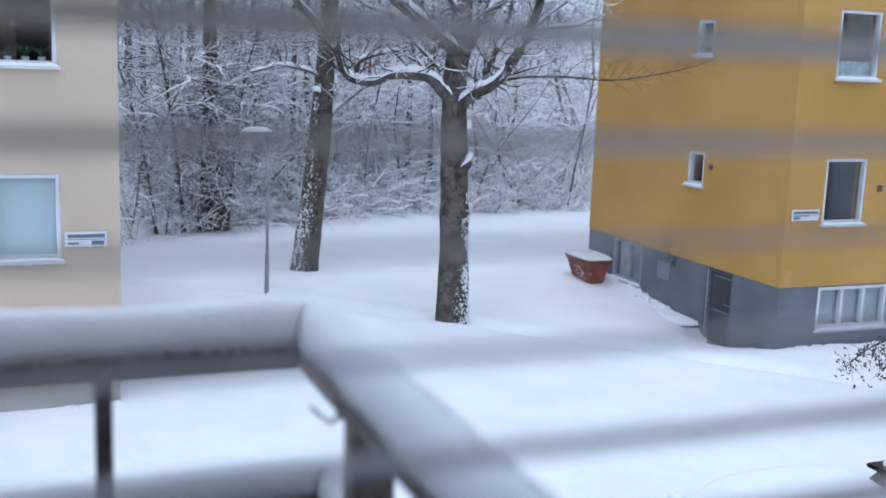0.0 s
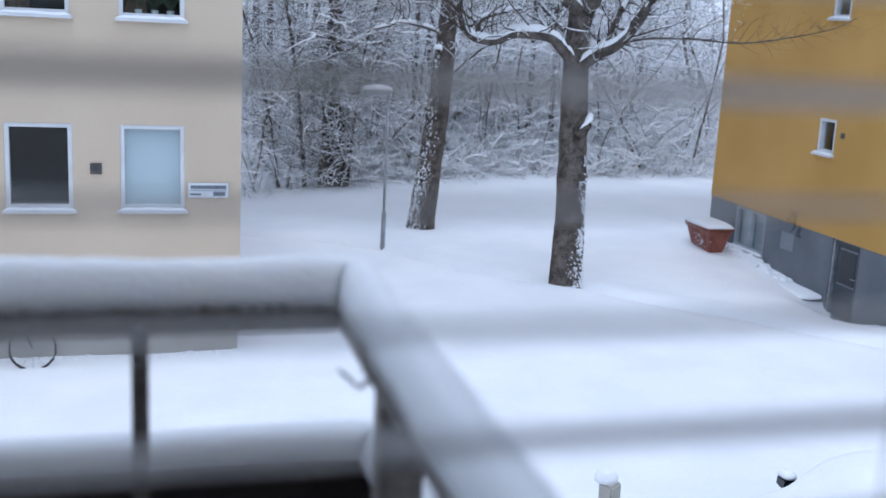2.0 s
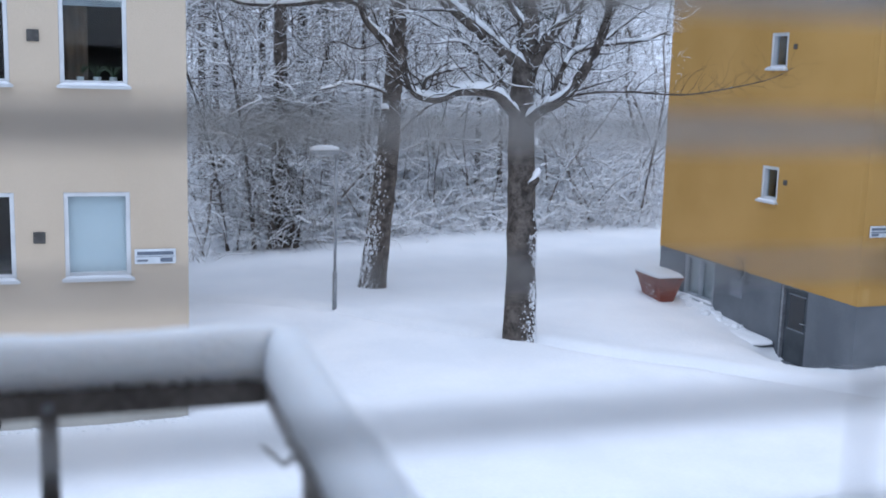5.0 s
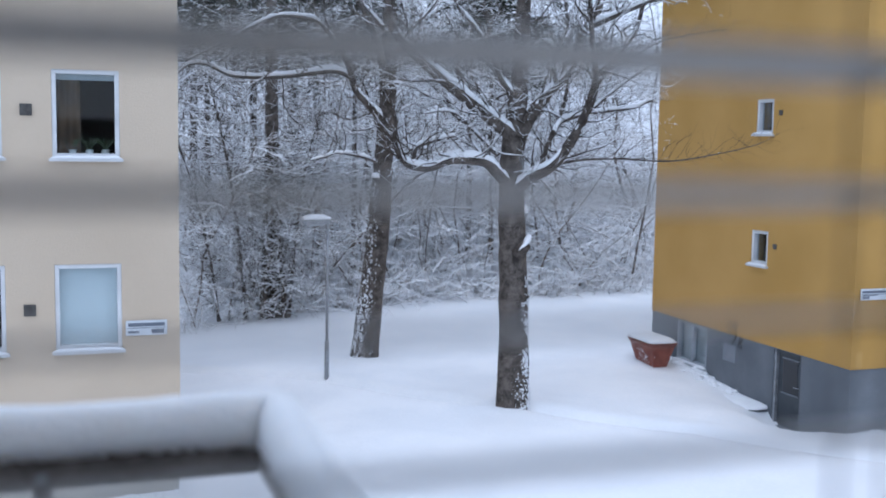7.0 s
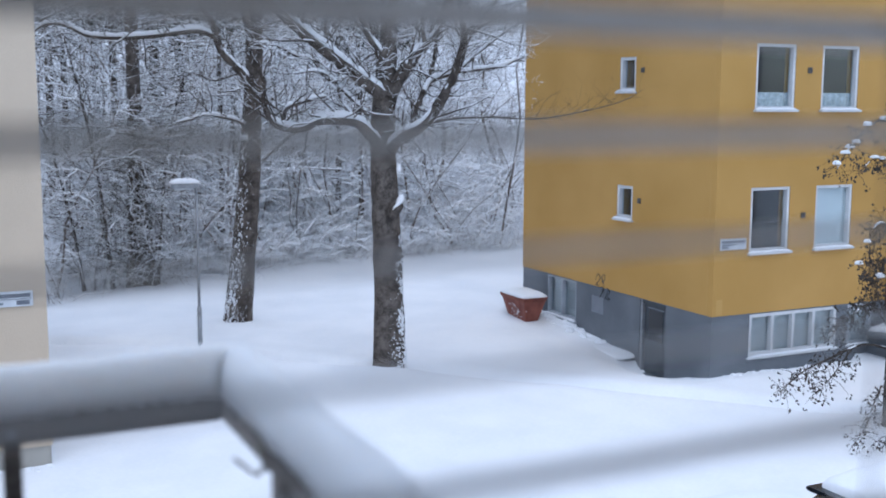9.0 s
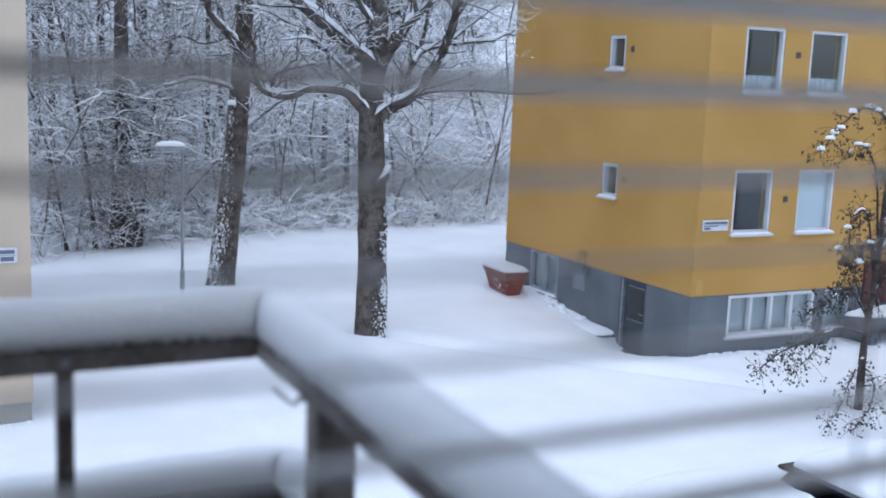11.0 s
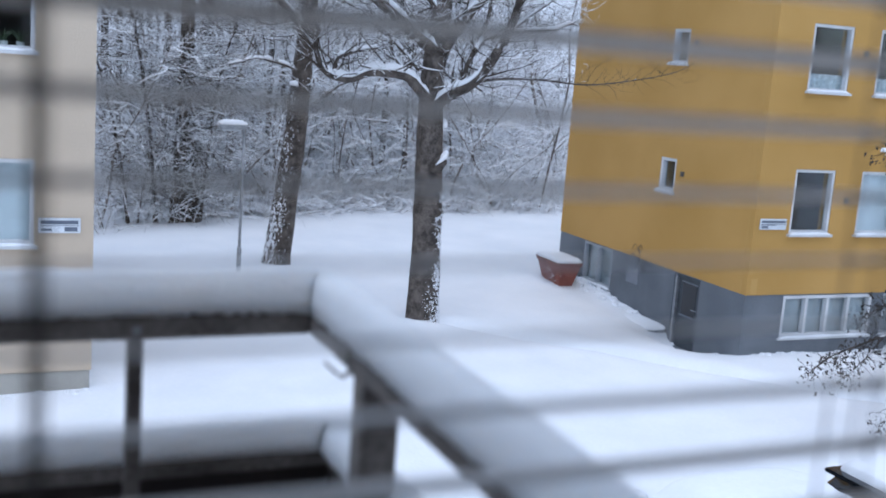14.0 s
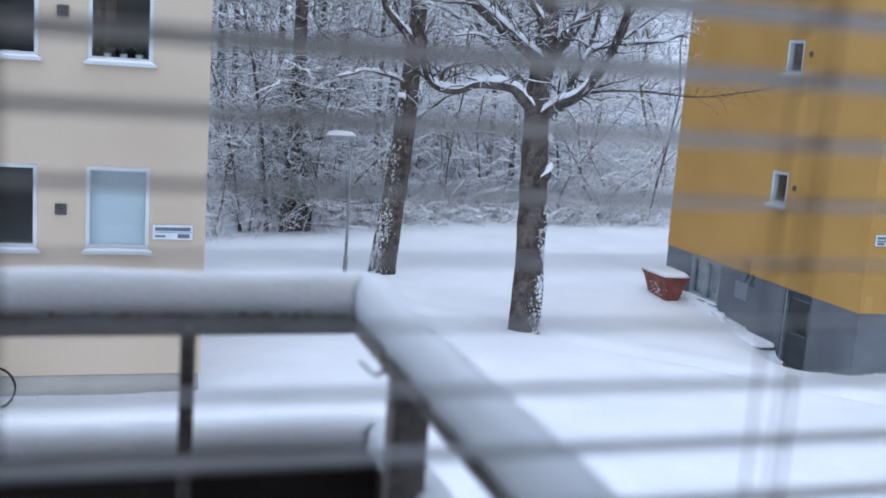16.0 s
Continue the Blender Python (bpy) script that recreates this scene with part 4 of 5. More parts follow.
# ---- the wood behind, on its slope ----
def wood():
    rr = random.Random(3)
    stems, twigs, snow = Build(), Build(), Build()

    def place(start, reach, power):
        """A spot on the slope between the two houses, denser near the edge of the wood."""
        y = 33 + reach * rr.random() ** power
        x = y * rr.uniform(0.07, 0.59)
        return x, y - 33 + float(wood_edge(x)) + start

    top = lambda p: 6.3 + 0.155 * math.hypot(p.x, p.y)
    # saplings and thin trees, curved and leaning
    for k in range(250):
        x, y = place(0.7, 30, 1.3)
        dark = x < 0.27 * y
        h = rr.uniform(5, 13)
        r = rr.choice((0.018, 0.022, 0.028, 0.035, 0.045, 0.09 if y > 36 else 0.04)) * rr.uniform(0.8, 1.2)
        lean = Vector((rr.gauss(0, 0.34), rr.gauss(0, 0.15), 1))
        pts = [Vector((x, y, gz(x, y) - 0.1))]
        for i in range(8):
            lean = lean + Vector((rr.gauss(0, 0.21), rr.gauss(0, 0.12), 0))
            pts.append(pts[-1] + lean * (h / 8))
        stems.tube(pts, [r * (1 - 0.1 * i) for i in range(9)], 5, False)
        lay_snow(snow, pts, [r * (1 - 0.1 * i) for i in range(9)], rr, 0.8, 3, 1.2)
        for i in range(1, 9):
            for _ in range(rr.randint(3, 5)):
                p = pts[i - 1].lerp(pts[i], rr.random())
                if p.z > top(p):
                    continue
                d = Vector((rr.gauss(0, 1), rr.gauss(0, 1), rr.gauss(0.35, 0.5)))
                brush(twigs, snow, p, d, min(r * 0.4, 0.010), rr.uniform(0.7, 2.1), 1, rr, ((2.2 if p.z < 5.5 else 1.2) if dark else (2.9 if p.z < 5.5 else 2.0)) * rr.uniform(0.5, 1.3), 0.95 if p.z < 5.5 else 0.7)
    # snow-bent undergrowth along the edge
    for k in range(1500):
        x, y = place(0.1, 15, 1.7)
        dark = x < 0.27 * y
        if (x < 0.19 * y and rr.random() < 0.7) or (4.0 < x < 6.6 and y < 31.6 and rr.random() < 0.8):
            continue
        p = Vector((x, y, gz(x, y) - 0.03))
        for _ in range(2):
            d = Vector((rr.gauss(0, 0.8), rr.gauss(0, 0.8), 0.9))
            brush(twigs, snow, p + Vector((rr.gauss(0, 0.25), rr.gauss(0, 0.2), 0)), d, rr.uniform(0.006, 0.011), rr.uniform(0.6, 1.7), 1, rr, (2.3 if dark else 3.2) * rr.uniform(0.5, 1.4), 0.95, 0.12)
    # long snow-lined branches arching out of the edge of the wood
    for k in range(330):
        y = rr.uniform(31.0, 37.0)
        x = y * rr.uniform(0.07, 0.59)
        p = Vector((x, y + float(wood_edge(x)) - 29.9, rr.uniform(1.2, 8.8)))
        p.z = max(p.z, gz(p.x, p.y) + 0.8)
        a = rr.uniform(0, 6.28)
        l = rr.uniform(1.6, 3.6)
        rise, fall = rr.uniform(0.1, 0.9), rr.uniform(-0.7, 0.5)
        pts = smooth_line([p, p + Vector((0.3 * l * math.cos(a), 0.2 * l * math.sin(a), 0.5 * rise)), p + Vector((0.65 * l * math.cos(a), 0.4 * l * math.sin(a), rise)), p + Vector((l * math.cos(a), 0.6 * l * math.sin(a), rise + fall))], 3)
        n = len(pts) - 1
        radii = [0.022 - 0.016 * i / n for i in range(n + 1)]
        twigs.tube(pts, radii, 3, False)
        w = 1.6 if x < 0.27 * y else 2.4
        snow.heap([v + Vector((0, 0, 0.006)) for v in pts], [q * 0.7 + 0.006 * w for q in radii], [(0.012 + 0.012 * w) * rr.uniform(0.7, 1.3) for q in radii], 3)
        for i in range(2, n + 1):
            d = (pts[i] - pts[i - 1]).normalized() + Vector((rr.gauss(0, 0.8), rr.gauss(0, 0.8), rr.gauss(0.1, 0.5)))
            brush(twigs, snow, pts[i], d, 0.008, rr.uniform(0.4, 1.2), 1 if i % 2 else 0, rr, w * rr.uniform(0.6, 1.2), 0.95)
    # Stems and branches both take the bark colour lightened for haze.
    tagged(new("wood_stems", stems.mesh("wood_stems", HAZED_TWIG, True)), "bare trunks of a snowy wood on a slope", "woodland", kind="stuff")
    tagged(new("wood_branches", twigs.mesh("wood_branches", HAZED_TWIG)), "tangle of bare branches in a snowy wood", "woodland", kind="stuff")
    tagged(new("wood_snow", snow.mesh("wood_snow", SNOW)), "snow lying on the branches of a wood", "snow", kind="stuff")


def conifers():
    """Dark pines higher on the slope: bare lower trunks, drooping needled boughs under snow above."""
    rr = random.Random(19)
    for k in range(13):
        y = rr.uniform(35, 41)
        x = y * (0.075 + 0.021 * k + rr.uniform(-0.008, 0.008)) if k < 10 else y * rr.uniform(0.36, 0.56)
        z = gz(x, y)
        t = thing("pine_tree", "dark pine with snow on its drooping boughs", "tree", (x, y, z), "pines on the slope")
        h, r = rr.uniform(11, 15), rr.uniform(0.11, 0.19)
        lean = rr.gauss(0, 0.25)
        line = smooth_line([(x, y, z - 0.2), (x + lean * 0.4, y, z + h * 0.5), (x + lean, y, z + h)], 6)
        part("trunk", Build().tube(line, [r * (1 - 0.06 * i) for i in range(len(line))], 8), BARK, t, smooth=True)
        needles, snow = Build(), Build()
        low = max(z + 2.5, 8.6 + rr.uniform(-0.8, 0.8))
        for _ in range(90):
            q = rr.uniform(low, z + h)
            a = rr.uniform(0, 6.28)
            l = (0.7 + 1.5 * (z + h - q) / (z + h - low)) * rr.uniform(0.7, 1.1)
            p = Vector((x + lean * (q - z) / h, y, q))
            pts = smooth_line([p, p + Vector((0.5 * l * math.cos(a), 0.5 * l * math.sin(a), 0.06)), p + Vector((l * math.cos(a), l * math.sin(a), -0.3 * l))], 3)
            needles.tube(pts, [0.02, 0.018, 0.016, 0.014, 0.012, 0.01, 0.006], 3, False)
            for i in range(1, 7):
                for _ in range(5):
                    d = Vector((rr.gauss(0, 1), rr.gauss(0, 1), rr.gauss(-0.3, 0.5))).normalized() * rr.uniform(0.15, 0.4)
                    e = pts[i] + d
                    needles.tube([pts[i], pts[i].lerp(e, 0.5), e], [0.012, 0.035, 0.006], 3, False)
                    if rr.random() < 0.17:
                        snow.heap([pts[i] + Vector((0, 0, 0.02)), pts[i].lerp(e, 0.5) + Vector((0, 0, 0.025)), e], [0.02, 0.045, 0.01], [0.02, 0.05, 0.01], 4)
        tagged(part("needles", needles, NEEDLE, t, "dark drooping needle sprays"), kind="stuff")
        tagged(part("snow_cover", snow, SNOW, t, "snow on the boughs"), kind="stuff")


conifers()
wood()


# ---- small tree with withered leaves beside the street ----
def leafy_tree():
    x, y = 14.4, 12.85
    z = gz(x, y)
    t = thing("small_tree", "small ornamental tree with withered dark leaves and snow", "tree", (x, y, z))
    rr = random.Random(41)
    twigs, leaves, snow = Build(), Build(), Build()
    trunk = smooth_line([(x + 0.12, y, z - 0.1), (x + 0.1, y, 1.4), (x + 0.2, y, 2.6), (x + 0.35, y + 0.1, 4.2)], 6)
    part("trunk", Build().tube(trunk, [0.075 - 0.0025 * i for i in range(len(trunk))], 10), BARK, t, smooth=True)
    clumps = Build()

    def spray(pts, r, leafy, caps, reach=0.14):
        """A bough with hanging bunches of curled leaves and pads of snow."""
        n = len(pts) - 1
        radii = [r * (1 - 0.75 * j / n) for j in range(n + 1)]
        twigs.tube(pts, radii, 5, False)
        lay_snow(clumps, pts, [q * 1.3 for q in radii], rr, 0.5, 5, 0.8)
        for j in range(n // 3, n + 1):
            for _ in range(max(3, int(leafy * 0.7))):
                side = Vector((rr.gauss(0, reach), rr.gauss(0, reach), rr.gauss(-0.04, reach * 0.9)))
                q = pts[j] + side
                bow = pts[j].lerp(q, 0.5) + Vector((0, 0, 0.03))
                twigs.tube([pts[j], bow, q], [0.005, 0.004, 0.002], 3, False)
                for _ in range(rr.randint(2, 4)):
                    e = q + Vector((rr.gauss(0, 0.035), rr.gauss(0, 0.035), rr.gauss(-0.035, 0.035)))
                    u = Vector((rr.gauss(0, 0.8), rr.gauss(0, 0.8), rr.gauss(-1.0, 0.7))).normalized() * rr.uniform(0.025, 0.042)
                    w = u.cross(Vector((rr.gauss(0, 1), rr.gauss(0, 1), rr.gauss(0, 1)))).normalized() * rr.uniform(0.014, 0.024)
                    o = len(leaves.v)
                    mid = e + w.cross(u).normalized() * 0.01
                    leaves.v += [tuple(e - u), tuple(e + w), tuple(e + u), tuple(e - w), tuple(mid)]
                    leaves.f += [(o, o + 1, o + 4), (o + 1, o + 2, o + 4), (o + 2, o + 3, o + 4), (o + 3, o, o + 4)]
            if rr.random() < caps:
                q = pts[j]
                clumps.mound(q.x + rr.gauss(0, 0.04), q.y, q.z + 0.01, rr.uniform(0.05, 0.10), rr.uniform(0.05, 0.09), rr.uniform(0.05, 0.08), 12, 5, j, 2)

    boughs = (
        ([(14.75, 12.95, 3.9), (14.5, 12.85, 5.1), (13.9, 12.8, 5.35), (13.35, 12.8, 5.0), (12.98, 12.75, 4.6)], 0.03, 7, 0.5),
        ([(14.6, 12.9, 3.2), (14.3, 12.8, 4.3), (13.9, 12.8, 4.75), (13.5, 12.8, 4.5)], 0.022, 7, 0.3),
        ([(14.6, 12.9, 2.5), (14.2, 12.8, 3.6), (13.85, 12.8, 3.5), (13.8, 12.7, 2.7)], 0.022, 10, 0.1),
        ([(14.6, 12.9, 2.3), (14.3, 12.7, 3.1), (14.0, 12.7, 2.9), (13.8, 12.6, 2.3)], 0.02, 10, 0.1),
        ([(14.55, 12.9, 1.8), (13.9, 12.75, 2.35), (13.4, 12.7, 2.2), (13.0, 12.7, 2.0)], 0.022, 9, 0.12),
        ([(14.55, 12.9, 1.5), (13.7, 12.7, 1.7), (12.8, 12.6, 1.55), (12.3, 12.6, 1.4), (11.9, 12.6, 1.15)], 0.026, 8, 0.0),
        ([(13.4, 12.65, 1.66), (12.9, 12.5, 1.35), (12.5, 12.4, 1.15)], 0.014, 7, 0.0),
        ([(14.6, 12.9, 1.1), (14.0, 12.5, 1.1), (13.3, 12.1, 0.75), (12.85, 11.9, 0.35)], 0.022, 7, 0.0),
        ([(14.6, 12.9, 0.9), (14.2, 12.3, 0.9), (13.7, 11.9, 0.6), (13.3, 11.8, 0.3)], 0.018, 7, 0.0),
    )
    for line, r, leafy, caps in boughs:
        spray(smooth_line(line, 5), r, leafy, caps)
    for k in range(26):
        p0 = trunk[rr.randint(8, len(trunk) - 1)]
        a, l = rr.uniform(-1.3, 1.3), rr.uniform(0.7, 1.7)
        drop = rr.uniform(-0.8, 1.1)
        spray(smooth_line([p0, p0 + Vector((0.5 * l * math.cos(a), 0.5 * l * math.sin(a), 0.3 + drop * 0.3)), p0 + Vector((l * math.cos(a), l * math.sin(a), drop))], 5), 0.016, 7, 0.12 if drop > 0 else 0.0)
    tagged(part("branch", twigs, TWIG, t), kind="stuff")
    tagged(part("leaf", leaves, LEAF, t, "curled dark withered leaves"), kind="stuff")
    tagged(part("snow_cover", clumps, SNOW, t, "clumps of snow on the branches", True), kind="stuff")
    # low snowy hoop fence beside it
    f = thing("hoop_rail", "low bent steel hoop rail in the snow", "rail", (x, y - 0.4, z))
    for k in range(2):
        a = x + 0.5 + k * 1.3
        part("hoop", Build().tube(smooth_line([(a, y - 0.5, z - 0.1), (a + 0.05, y - 0.5, z + 0.55), (a + 0.6, y - 0.5, z + 0.75), (a + 1.15, y - 0.5, z + 0.55), (a + 1.2, y - 0.5, z - 0.1)], 6), 0.022, 8), ZINC, f, smooth=True)


leafy_tree()


# ---- snowed-in cars ----
def car(label, x_front, facing, y_mid, paint, length=3.9, seed=1, height=1.42):
    """A hatchback along the street; facing -1 points its nose to -x."""
    zg = gz(x_front - facing * length / 2, y_mid) - 0.12
    t = thing("car", label, "car", (x_front - facing * length / 2, y_mid, zg), "parked cars")
    wx = lambda s: x_front - facing * s * length
    half = 0.84
    prof = [(0.0, 0.42, 0.66), (0.03, 0.25, 0.74), (0.12, 0.22, 0.84), (0.30, 0.22, 0.95), (0.60, 0.22, 0.98), (0.90, 0.22, 0.98), (0.97, 0.26, 0.94), (1.0, 0.40, 0.86)]
    b = Build()
    for s, lo, hi in prof:
        inset = 0.10 if s in (0.0, 1.0) else 0.0
        for w, z in ((-half + inset + 0.05, lo), (-half + inset, (lo + hi) / 2), (-half + inset + 0.07, hi), (half - inset - 0.07, hi), (half - inset, (lo + hi) / 2), (half - inset - 0.05, lo)):
            b.v.append((wx(s), y_mid + w, zg + z))
    n = len(prof)
    for i in range(n - 1):
        for k in range(6):
            q = (k + 1) % 6
            b.f.append((i * 6 + k, i * 6 + q, (i + 1) * 6 + q, (i + 1) * 6 + k))
    b.f += [tuple(range(5, -1, -1)), tuple(range((n - 1) * 6, n * 6))]
    part("body", b, paint, t, smooth=True)
    cabin = [(0.29, 0.95, 0.955), (0.44, 0.95, height - 0.05), (0.60, 0.97, height), (0.86, 0.97, height - 0.06), (0.985, 0.95, 0.99)]
    b = Build()
    for s, lo, hi in cabin:
        for w, z in ((-half + 0.06, lo), (-half + 0.20, hi), (half - 0.20, hi), (half - 0.06, lo)):
            b.v.append((wx(s), y_mid + w, zg + z))
    for i in range(len(cabin) - 1):
        for k in range(4):
            q = (k + 1) % 4
            b.f.append((i * 4 + k, i * 4 + q, (i + 1) * 4 + q, (i + 1) * 4 + k))
    b.f += [(3, 2, 1, 0), (16, 17, 18, 19)]
    part("cabin", b, CAR_GLASS, t, "dark side windows", True)
    for s in (0.44, 0.63, 0.86):
        for w in (-1, 1):
            part("pillar", Build().tube([(wx(s - 0.01), y_mid + w * (half - 0.055), zg + 0.96), (wx(s), y_mid + w * (half - 0.185), zg + height - 0.04)], 0.032, 6), paint, t)
    part("roof_panel", Build().box(min(wx(0.45), wx(0.87)), max(wx(0.45), wx(0.87)), y_mid - half + 0.19, y_mid + half - 0.19, zg + height - 0.035, zg + height + 0.01, 0.015), paint, t)
    part("spoiler", Build().box(min(wx(0.86), wx(0.93)), max(wx(0.86), wx(0.93)), y_mid - half + 0.16, y_mid + half - 0.16, zg + height - 0.07, zg + height - 0.02, 0.018), CAR_GLASS, t, "dark tailgate spoiler")
    for s in (0.18, 0.80):
        for w in (-1, 1):
            c = (wx(s), y_mid + w * (half - 0.10), zg + 0.30)
            wheel = part("wheel", Build().tube([(c[0], c[1] - 0.09, c[2]), (c[0], c[1] - 0.075, c[2]), (c[0], c[1] + 0.075, c[2]), (c[0], c[1] + 0.09, c[2])], [0.25, 0.30, 0.30, 0.25], 20), RUBBER, t)
            part("rim", Build().tube([(c[0], c[1] - 0.1, c[2]), (c[0], c[1] + 0.1, c[2])], [0.18, 0.18], 14), ZINC, wheel)
    for w in (-1, 1):
        m = part("mirror", Build().box(wx(0.36) - 0.07, wx(0.36) + 0.07, y_mid + w * (half + 0.10) - 0.10, y_mid + w * (half + 0.10) + 0.10, zg + 0.93, zg + 1.07, 0.03), CAR_GLASS, t, "black door mirror")
        part("mirror_arm", Build().tube([(wx(0.36), y_mid + w * (half - 0.05), zg + 0.95), (wx(0.36), y_mid + w * (half + 0.05), zg + 0.98)], 0.02, 6), CAR_GLASS, m)
        part("tail_light", Build().box(min(wx(0.965), wx(1.003)), max(wx(0.965), wx(1.003)), y_mid + w * 0.66 - 0.10, y_mid + w * 0.66 + 0.10, zg + 0.66, zg + 0.92, 0.02), TAIL, t, "red tail light")
        part("headlight", Build().box(min(wx(-0.002), wx(0.035)), max(wx(-0.002), wx(0.035)), y_mid + w * 0.58 - 0.13, y_mid + w * 0.58 + 0.13, zg + 0.55, zg + 0.70, 0.02), LAMP_CLEAR, t)
        part("mirror_snow", Build().mound(wx(0.36), y_mid + w * (half + 0.10), zg + 1.07, 0.085, 0.11, 0.07, 12, 4, seed + w, 3.0), SNOW, t, "snow cap on a mirror", True)
    # snow blanket
    tops = [(-0.01, 0.66, 0.72), (0.04, 0.74, 0.78), (0.14, 0.84, 0.80), (0.29, 0.955, 0.80), (0.36, 1.12, 0.74), (0.44, height - 0.03, 0.68), (0.60, height + 0.01, 0.70), (0.80, height - 0.02, 0.70), (0.87, height - 0.05, 0.68), (0.90, height - 0.10, 0.60)]
    b = Build()
    fine = smooth_line([(s, z, w) for s, z, w in tops], 4)
    m = 17
    for i, q in enumerate(fine):
        end = 0.25 if i in (0, len(fine) - 1) else 1
        for k in range(m):
            u = -1 + 2 * k / (m - 1)
            edge = max(0.0, 1 - abs(u) ** 5)
            lump = 0.03 * noise.noise((q.x * 9 + seed, u * 2.2, 0))
            ragged = 1 + 0.05 * noise.noise((q.x * 14, seed, u))
            b.v.append((wx(q.x), y_mid + u * q.z * ragged, zg + q.y - 0.02 * abs(u) + (0.17 * edge ** 0.5 + lump * edge) * end))
    for i in range(len(fine) - 1):
        for k in range(m - 1):
            a = i * m + k
            b.f.append((a, a + 1, a + m + 1, a + m))
    ob = solo("car_snow", b, SNOW, "thick blanket of snow on a parked car", "snow", "snow on cars", smooth=True)
    return t


car("dark blue hatchback buried under snow by the street", 5.3, -1, 8.25, CAR_DARK, 3.35, 3, 1.34)
car("silver hatchback with snow on its roof", 12.35, 1, 8.05, CAR_SILVER, 4.0, 9, 1.44)


def stump_post():
    x, y = 4.86, 9.9
    z = gz(x, y) - 0.1
    t = thing("bollard", "weathered grey wooden bollard capped with snow", "bollard", (x, y, z))
    part("shaft", Build().box(-0.09, 0.09, -0.09, 0.09, 0, 0.86, 0.02, pose(x, y, z, 4, -9, 30)), CREAM_PLINTH, t)
    part("snow_cap", Build().mound(x - 0.10, y - 0.05, z + 0.84, 0.13, 0.12, 0.14, 14, 5, 3, 2.2), SNOW, t, "cap of snow", True)


stump_post()


# ---- bicycle against the cream wall ----
def bicycle():
    x, y = -2.1, 16.45
    z = gz(x, y) - 0.03
    t = thing("bicycle", "dark bicycle leaning by the wall in the snow", "bicycle", (x, y, z))
    hub = [(x - 0.52, y, z + 0.34), (x + 0.52, y, z + 0.34)]
    for c in hub:
        ring = [(c[0] + 0.33 * math.cos(a * math.pi / 12), y, c[2] + 0.33 * math.sin(a * math.pi / 12)) for a in range(25)]
        wheel = part("wheel", Build().tube(ring, 0.019, 6, False), RUBBER, t)
        for k in range(12):
            a = k * math.pi / 6
            part("spoke", Build().tube([c, (c[0] + 0.31 * math.cos(a), y, c[2] + 0.31 * math.sin(a))], 0.0025, 4), ZINC, wheel)
        part("hub", Build().tube([(c[0], y - 0.04, c[2]), (c[0], y + 0.04, c[2])], 0.02, 8), ZINC, wheel)
    bb, seat, head = (x - 0.08, y, z + 0.30), (x - 0.22, y, z + 0.80), (x + 0.34, y, z + 0.82)
    for a, c in ((bb, seat), (seat, head), (bb, head), (bb, hub[0]), (seat, hub[0]), (head, hub[1])):
        part("frame_tube", Build().tube([a, c], 0.016, 8), CAR_DARK, t)
    part("saddle", Build().mound(x - 0.25, y, z + 0.82, 0.14, 0.08, 0.06, 12, 3, 1, 2), RUBBER, t, smooth=True)
    part("handlebar", Build().tube([(x + 0.28, y - 0.27, z + 1.0), (x + 0.36, y - 0.2, z + 1.02), (x + 0.36, y + 0.2, z + 1.02), (x + 0.28, y + 0.27, z + 1.0)], 0.013, 8), ZINC, t)
    part("stem", Build().tube([head, (x + 0.36, y, z + 1.02)], 0.014, 8), ZINC, t)
    part("mudguard", Build().tube([(x - 0.52 + 0.37 * math.cos(a * 0.2), y, z + 0.34 + 0.37 * math.sin(a * 0.2)) for a in range(2, 15)], 0.02, 5), CAR_DARK, t)
    solo("saddle_snow", Build().mound(x - 0.25, y, z + 0.88, 0.13, 0.08, 0.07, 12, 4, 2, 2), SNOW, "cap of snow on a saddle", "snow", smooth=True)


bicycle()


